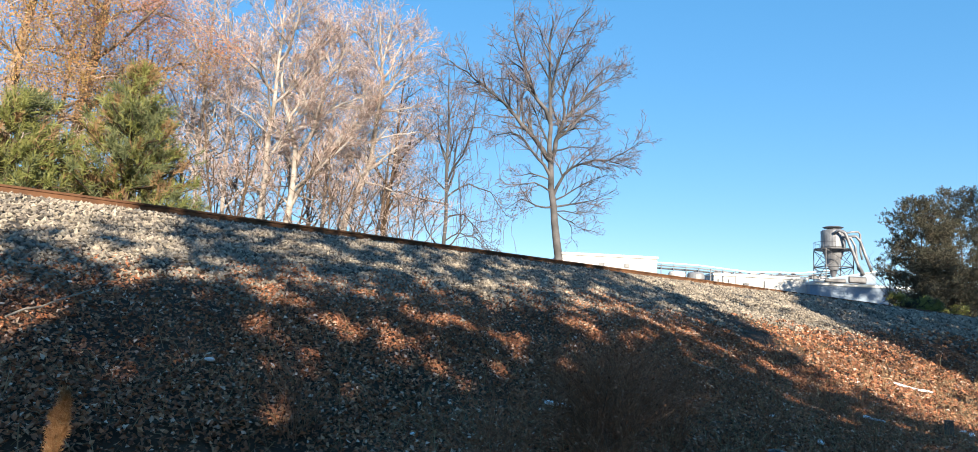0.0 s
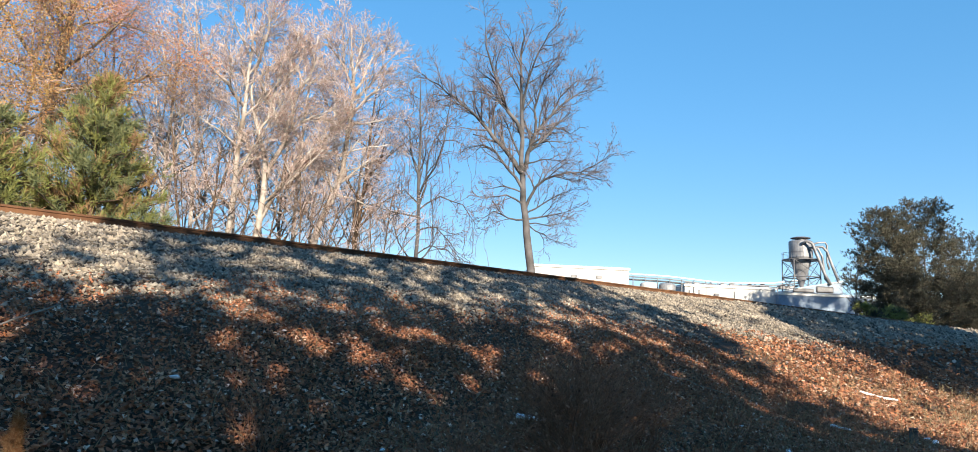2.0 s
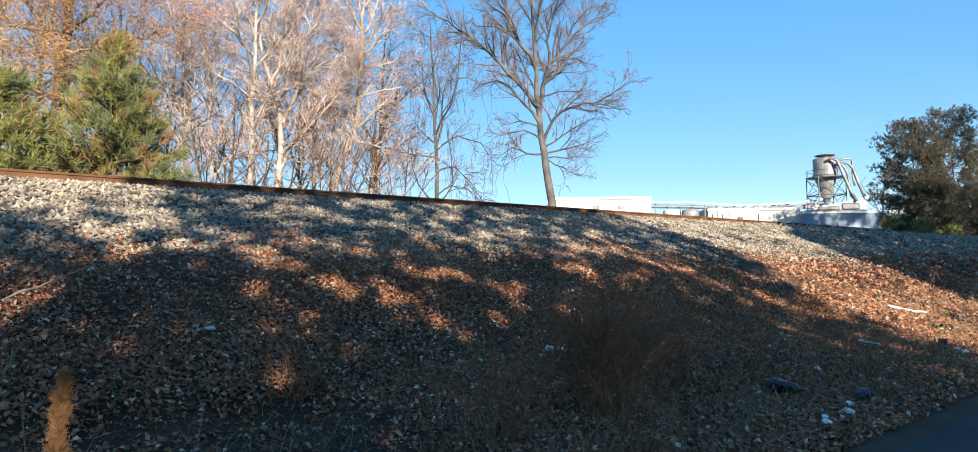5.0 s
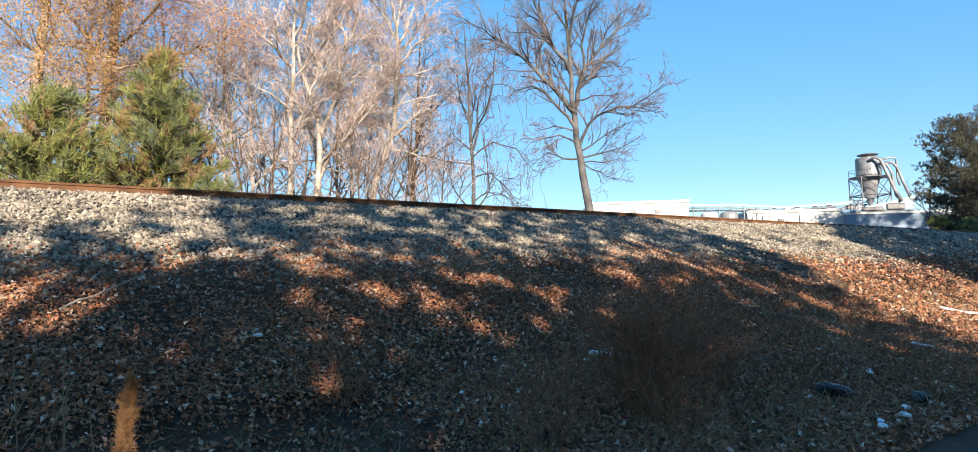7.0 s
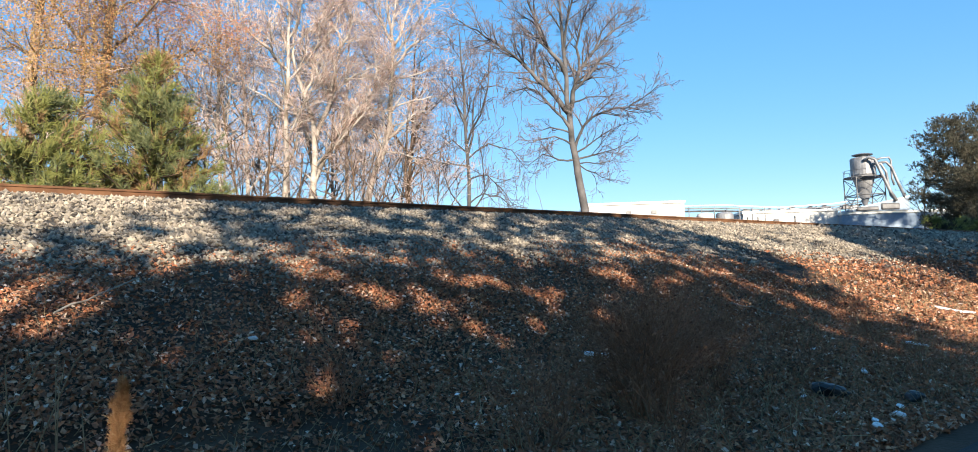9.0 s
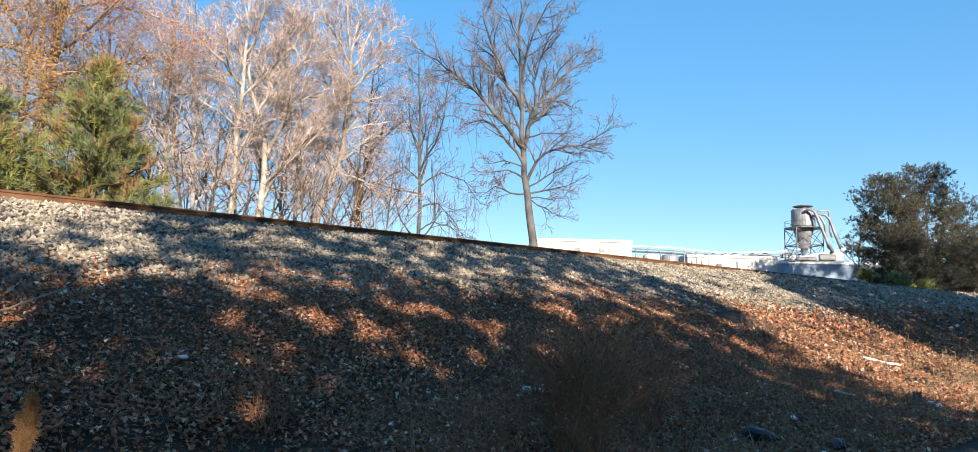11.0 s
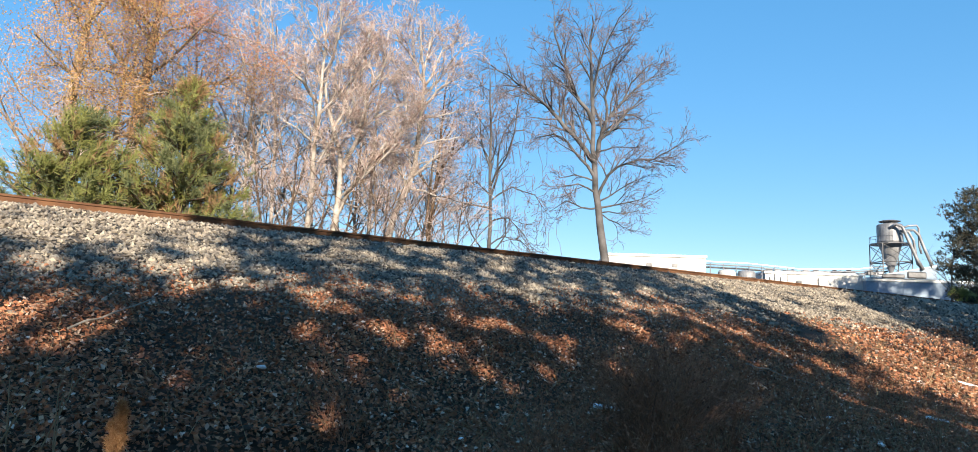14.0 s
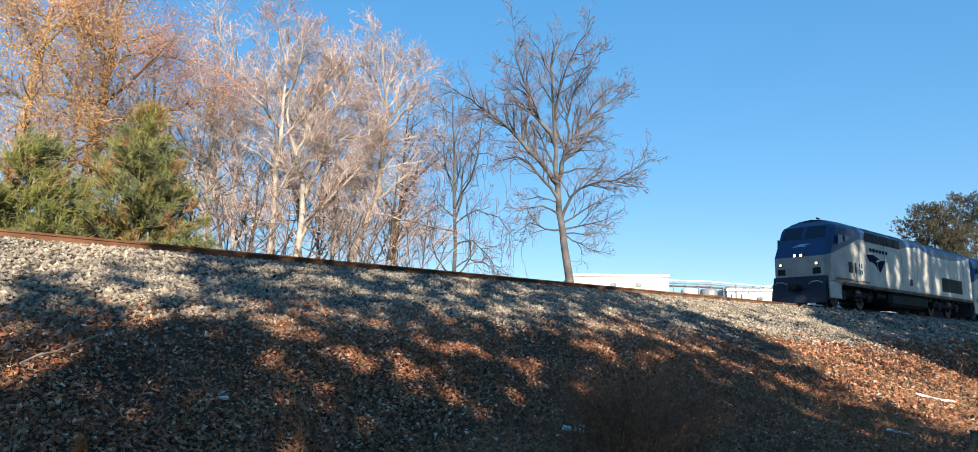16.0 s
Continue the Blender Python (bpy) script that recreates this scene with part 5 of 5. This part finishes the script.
def leaf_field():
    rng = np.random.default_rng(22)
    S, NN, R = [], [], []
    for s0, s1, n0, n1, per, size in ((-6, 16, 2.5, 12.0, 1300, 0.027), (16, 30, 2.5, 10.9, 330, 0.044), (30, 60, 2.5, 12.0, 40, 0.09)):
        k = int((s1 - s0) * (n1 - n0) * per)
        s, n = rng.uniform(s0, s1, k), rng.uniform(n0, n1, k)
        fade = np.clip((n1 - n + 0.6 * np.sin(s * 0.9 + 2) + 0.5 * np.sin(s * 2.3 - n)) / 3.4, 0, 1) ** 1.5 * np.clip(1.0 + 0.5 * np.sin(s * 1.3 + n) * np.sin(n * 1.1 - s * 0.5), 0.3, 1)
        bare = 1 - 0.75 * np.clip((6.3 - n) / 0.4, 0, 1) * np.clip((4.6 - s) / 1.2, 0, 1)
        keep = rng.uniform(size=k) < fade * bare
        S.append(s[keep]); NN.append(n[keep]); R.append(size * rng.uniform(0.5, 1.35, keep.sum()))
    s, n, r = np.concatenate(S), np.concatenate(NN), np.concatenate(R)
    k = len(s)
    z = terrain(s, n) + rng.uniform(0.005, 0.07, k)
    c = np.stack([s * U.x + n * N.x, s * U.y + n * N.y, z], axis=1)
    nrm = rng.normal(size=(k, 3)) * 0.5 + np.array([-N.x * 0.3, -N.y * 0.3, 0.9])
    nrm /= np.linalg.norm(nrm, axis=1, keepdims=True)
    d1 = np.cross(nrm, rng.normal(size=(k, 3)))
    d1 /= np.linalg.norm(d1, axis=1, keepdims=True)
    d2 = np.cross(nrm, d1)
    r = r[:, None]
    curl = nrm * r * rng.uniform(-0.5, 0.9, (k, 1))
    v = np.stack([c - d1 * r, c - d1 * r * 0.2 + d2 * r * 0.7 + curl, c + d1 * r * 1.1, c - d1 * r * 0.1 - d2 * r * 0.65 + curl], axis=1).reshape(-1, 3)
    o = (np.arange(k) * 4)[:, None]
    f = np.concatenate([o + np.array([[0, 2, 1]]), o + np.array([[0, 3, 2]])])
    tagged(new("fallen_leaves", mesh_of("fallen_leaves", v, f, M_leaf)), "brown fallen oak leaves covering the bank", "leaf litter", kind="stuff")


stone_field()
leaf_field()

# ---- dry weeds and small things on the bank ----
M_straw = pieces_mat("dry_stalk", [(0.096, 0.064, 0.040), (0.304, 0.224, 0.128), (0.176, 0.120, 0.072), (0.400, 0.320, 0.200)], 0.8)
M_weed = pieces_mat("brown_weed", [(0.1, 0.05, 0.035), (0.3, 0.14, 0.08), (0.2, 0.1, 0.06), (0.36, 0.2, 0.12)], 0.85)
M_plume = pieces_mat("tawny_plume", [(0.270, 0.135, 0.061), (0.405, 0.230, 0.122), (0.338, 0.176, 0.081), (0.473, 0.324, 0.189)], 0.8, translucent=0.35)
M_wood = mat("weathered_wood", (0.160, 0.136, 0.112), (0.320, 0.280, 0.232), 6, 0.9, bump=0.4, fine=30)
M_litter = mat("white_plastic", (0.718, 0.736, 0.773), (0.810, 0.828, 0.856), 8, 0.4, fine=30)
M_bag = mat("black_plastic", (0.010, 0.010, 0.011), (0.024, 0.024, 0.027), 8, 0.35, bump=0.6, fine=14)
M_concrete = mat("grey_post", (0.080, 0.072, 0.064), (0.144, 0.132, 0.120), 5, 0.9, bump=0.3, fine=30)


def on_bank(s, n, lift=0.0):
    return tr(s, n, float(terrain(s, n)) + lift)


def weed_field():
    rng = np.random.default_rng(31)
    segs = []
    for i in range(5200):
        s, n = rng.uniform(-3, 24), rng.uniform(2.7, 8.5)
        if rng.uniform() < (n - 4) / 6:
            continue
        p = np.array(on_bank(s, n))
        d = np.array([rng.normal() * 0.5, rng.normal() * 0.5, 0.8])
        l = rng.uniform(0.1, 0.38)
        q = p + d / np.linalg.norm(d) * l
        q2 = q + (d * 0.6 + rng.normal(size=3) * 0.35) * l * 0.6
        segs += [(p, q, 0.004, 0.003), (q, q2, 0.003, 0.0015)]
    tagged(new("dry_grass", sticks_mesh("dry_grass", segs, M_straw, 3)), "sparse dry grass stalks on the lower bank", "grass", kind="stuff")


def shrub(s, n, h, w, seed, label, material, stems=40, name="dry_shrub", tips=True):
    rng = np.random.default_rng(seed)
    root = new(name)
    root.location = on_bank(s, n)
    tagged(root, label, "shrub", "dry shrubs on the bank")
    out = {i: [] for i in range(4)}
    for i in range(stems):
        t = rng.uniform(0, 6.28)
        r = rng.uniform(0, 0.25) * w
        d = (math.cos(t) * rng.uniform(0.1, 0.9) * w / h, math.sin(t) * rng.uniform(0.1, 0.9) * w / h, 1)
        limb(out, rng, wander(rng, (math.cos(t) * r, math.sin(t) * r, -0.05), d, h * rng.uniform(0.6, 1.1), 4, 0.12, 0.02), 0.006, 0.003, 1, 3, (0, 6, 7, 0), 0.3, 0.1, 42, 0.002)
    tagged(part_me("stem_growth", sticks_mesh("stem_growth", out[1], material, 4), root), kind="stuff")
    tagged(part_me("twig_growth", sticks_mesh("twig_growth", out[2] + out[3], material, 3), root), kind="stuff")
    if tips:
        tagged(part_me("seed_growth", cards_mesh("seed_growth", spray_ends(out[3], rng, 1, 0.02), 0.016, material, rng, 0.7), root), kind="stuff")


def plume(place, h, seed):
    rng = np.random.default_rng(seed)
    root = new("grass_plume")
    root.location = place
    tagged(root, "tawny fluffy dry grass plume beside the road", "grass")
    stem = [np.array(q) for q in ((0, 0, 0), (0.01, 0, h * 0.4), (0.02, 0, h * 0.7), (0.05, 0.0, h))]
    part_me("stalk", sticks_mesh("stalk", [(a, b, 0.004, 0.003) for a, b in zip(stem, stem[1:])], M_straw, 6), root)
    segs = []
    for i in range(84):
        f = (i + rng.uniform(0, 1)) / 84
        z = h * (0.55 + 0.4 * f)
        x = np.interp(z, [0, h * 0.4, h * 0.7, h], [0, 0.01, 0.02, 0.05])
        t = rng.uniform(0, 6.28)
        reach = np.interp(f, [0, 0.2, 0.5, 0.8, 1.0], [0.034, 0.04, 0.022, 0.032, 0.01]) * rng.uniform(0.5, 1.25)
        a = np.array([x, 0.0, z])
        b = a + np.array([math.cos(t) * reach, math.sin(t) * reach, rng.uniform(0.03, 0.075)])
        segs.append((a, b, 0.0012, 0.0008))
        for k in range(190):
            g = rng.uniform(0.15, 1.0)
            p = a + (b - a) * g
            q = p + (b - a) * 0.14 + rng.normal(size=3) * 0.009
            segs.append((p, q, 0.0011, 0.0005))
    part_me("fluff", sticks_mesh("fluff", segs, M_plume, 3), root)


def straw_field():
    rng = np.random.default_rng(33)
    segs = []
    for i in range(15000):
        s, n = rng.uniform(-4, 20), rng.uniform(2.6, 10.5)
        p = np.array(on_bank(s, n, rng.uniform(0.03, 0.08)))
        t = rng.uniform(0, 6.28)
        d = np.array([math.cos(t), math.sin(t), rng.uniform(-0.2, 0.45)]) * rng.uniform(0.05, 0.14)
        segs.append((p, p + d, 0.0022, 0.0014))
    tagged(new("pine_straw", sticks_mesh("pine_straw", segs, M_straw, 3)), "fallen pine straw scattered over leaves", "leaf litter", kind="stuff")


weed_field()
straw_field()
shrub(5.6, 4.5, 0.95, 0.75, 51, "dark russet dead weed clump by the road", M_weed, 60)
shrub(6.7, 5.3, 0.8, 0.6, 52, "dark russet dead weed clump by the road", M_weed, 36)
shrub(7.4, 5.0, 0.6, 0.5, 53, "low brown dead weed clump", M_weed, 26)
shrub(4.1, 4.4, 0.45, 0.4, 54, "low brown dead weed clump", M_weed, 18)
plume((-0.565 * 2.75 - 0.02, 2.75, 0.0), 1.5 - 0.118 * 2.75, 61)
rngs = np.random.default_rng(62)
for x, y, h, lx in ((-2.58, 2.75, 1.25, 0.81), (-2.26, 2.75, 1.22, 0.56), (-1.62, 2.85, 0.98, -0.12), (-1.95, 3.0, 1.1, 0.02), (-2.02, 3.1, 1.16, 0.03), (-2.1, 3.0, 1.2, 0.02), (-1.75, 2.9, 0.95, 0.03), (-1.98, 2.8, 1.0, -0.3), (-1.0, 3.2, 0.8, 0.03)):
    ob = new("dry_weed")
    ob.location = (x, y, 0.0)
    tagged(ob, "bare straw-coloured dry weed stem", "grass", "dry stems by the road")
    q = wander(rngs, (0, 0, 0), (lx, 0, h), math.hypot(h, lx), 5, 0.02, 0)
    part_me("stalk", sticks_mesh("stalk", [(a, b, 0.003, 0.0025) for a, b in zip(q, q[1:])], M_straw, 5), ob)
    part_me("tip", sticks_mesh("tip", [(q[-1], q[-1] + np.array([lx * 0.1, 0.02, 0.06]), 0.003, 0.001)], M_straw, 4), ob)


def stick(s0, n0, s1, n1, r, material, label, name="fallen_branch", lift=0.11, twigs=2):
    a, b = on_bank(s0, n0, lift), on_bank(s1, n1, lift)
    rng = np.random.default_rng(int(s0 * 100))
    ob = new(name)
    ob.location = a
    tagged(ob, label, "branch" if "branch" in name else "litter")
    d = np.array(b - a)
    pts = [d * f + rng.normal(size=3) * 0.012 * (0 < f < 1) for f in np.linspace(0, 1, 7)]
    part("rod", add_tube(bmesh.new(), pts, r, 8, r * 0.7), material, ob)
    for i in range(twigs):
        p = pts[2 + i * 2]
        part("twig", add_tube(bmesh.new(), [p, p + d * 0.09 + rng.normal(size=3) * 0.06 + np.array([0, 0, 0.05])], r * 0.4, 5, r * 0.15), material, ob)
    return ob


stick(11.4, 7.25, 12.4, 6.55, 0.012, M_wood, "long pale fallen branch on the bank")
stick(18.35, 6.45, 18.55, 5.7, 0.035, M_litter, "white stick lying on sunlit leaves", lift=0.07, twigs=0)
stick(1.3, 8.2, 2.3, 9.1, 0.012, M_wood, "bent grey fallen branch in leaves", lift=0.15, twigs=2)
stick(7.6, 6.75, 7.7, 6.55, 0.015, M_wood, "small pale wood scrap", "wood_scrap", twigs=0)
stick(12.5, 4.85, 12.7, 4.6, 0.02, M_litter, "pale narrow litter scrap in leaves", "litter_scrap", twigs=0)
stick(0.2, 6.72, 3.2, 6.55, 0.04, M_tie, "long dark weathered pole lying in leaves", "fallen_branch_pole", 0.03, 0)
# torn white tube with dark marks
ob = new("plastic_tube")
ob.location = on_bank(6.8, 6.42, 0.1)
tagged(ob, "white plastic tube with dark marks on leaves", "litter")
d = on_bank(7.12, 6.22, 0.1) - ob.location
part("tube", add_tube(bmesh.new(), [d * f for f in (0, 0.1, 0.5, 0.9, 1)], 0.03, 10), M_litter, ob)
for f in (0.3, 0.45, 0.6, 0.72, 0.85):
    part("mark", add_tube(bmesh.new(), [d * f, d * (f + 0.06)], 0.0315, 10), M_glass, ob, "dark printed band")


def scrap(s, n, size, seed, label, material=None, name="litter_scrap"):
    """Crumpled flat litter."""
    rng = np.random.default_rng(seed)
    bm = bmesh.new()
    bmesh.ops.create_icosphere(bm, subdivisions=2, radius=1)
    for v in bm.verts:
        v.co *= 1 + 0.35 * noise.noise(v.co * 2.3 + Vector((seed, 0, 0)))
        v.co = Vector((v.co.x * size, v.co.y * size * rng.uniform(0.62, 0.7), v.co.z * size * 0.4))
    ob = part(name, bm, material or M_litter)
    ob.location = on_bank(s, n, size * 0.3 + 0.06)
    ob.rotation_euler = (rng.uniform(-0.3, 0.3), rng.uniform(-0.3, 0.3), rng.uniform(0, 6))
    tagged(ob, label, "litter", "litter on the bank")


for i, (s, n, z) in enumerate(((3.03, 7.6, 0.055), (9.5, 4.2, 0.06), (9.7, 4.3, 0.03), (6.7, 2.9, 0.06), (6.9, 3.0, 0.05), (7.3, 2.95, 0.07), (7.7, 3.1, 0.06), (8.3, 3.2, 0.06), (13.4, 3.6, 0.07), (13.7, 3.8, 0.05), (7.75, 4.1, 0.035), (10.2, 5.2, 0.04), (3.0, 5.3, 0.03), (4.4, 5.9, 0.03), (2.2, 5.4, 0.05), (4.0, 5.1, 0.03))):
    scrap(s, n, z, 400 + i, "pale crumpled litter scrap on the bank")
scrap(8.0, 3.95, 0.2, 440, "dark crumpled plastic bag", M_bag, "plastic_bag")
scrap(8.2, 3.15, 0.13, 441, "dark crumpled plastic bag", M_bag, "plastic_bag")
ob = new("marker_post")
ob.location = on_bank(13.2, 3.85, -0.05)
tagged(ob, "short grey weathered post by the road", "post")
part("shaft", add_box(bmesh.new(), -0.05, -0.05, 0, 0.05, 0.05, 0.3, 0.012), M_concrete, ob)
part("top_cap", add_box(bmesh.new(), -0.057, -0.057, 0.3, 0.057, 0.057, 0.325, 0.01), M_concrete, ob)
for i, (az, n, h) in enumerate(((29.4, 19.8, 1.5), (30.6, 20.0, 1.4), (31.3, 19.9, 1.5), (32.6, 20.2, 1.3))):
    q = at(az, n)
    conifer("round_bush", (q.x, q.y, 2.7), h * 1.45, 1.4, 500 + i, "rounded pale olive bush beside the track", [(0.65, M_needle_yellow), (0.35, M_needle_dark)], 0.25, 60, 0.02, 1.0, 0.22, group="bushes by the track")


for i in range(7):
    shrub((4.6, 8.8, 9.6, 11.2, 3.4, 10.4, 12.6)[i], (3.4, 4.6, 3.6, 4.6, 6.4, 5.8, 5.6)[i], 0.35, 0.3, 560 + i, "low brown dead weed clump", M_weed, 12, tips=False)


def motions():
    for ob, back in ((loco_a, 0.0), (loco_b, 20.7)):
        rows = []
        for t, s in TRAIN:
            q = tr(s + back, TRACK_N, RAIL_Z)
            rows.append((t, pose(q.x, q.y, q.z, 0, 0, TRACK_TURN)))
        walk(ob, rows)
        for wheel in [c for c in ob.children if c.name.startswith("wheelset")]:
            x, y, z = wheel.location
            turns = []
            for i in range(len(ROLL)):
                turns.append((ROLL[i], pose(x, y, z, 0, -80.0 * i, 0)))
            walk(wheel, turns)


TRAIN = [(0.0, 517.0), (15.0, 64.6), (15.2, 58.55), (15.4, 52.5), (15.6, 46.5), (15.8, 40.45), (16.0, 34.4)]
ROLL = [0.0] + [round(14.9 + k * 0.0333, 4) for k in range(34)]
motions()
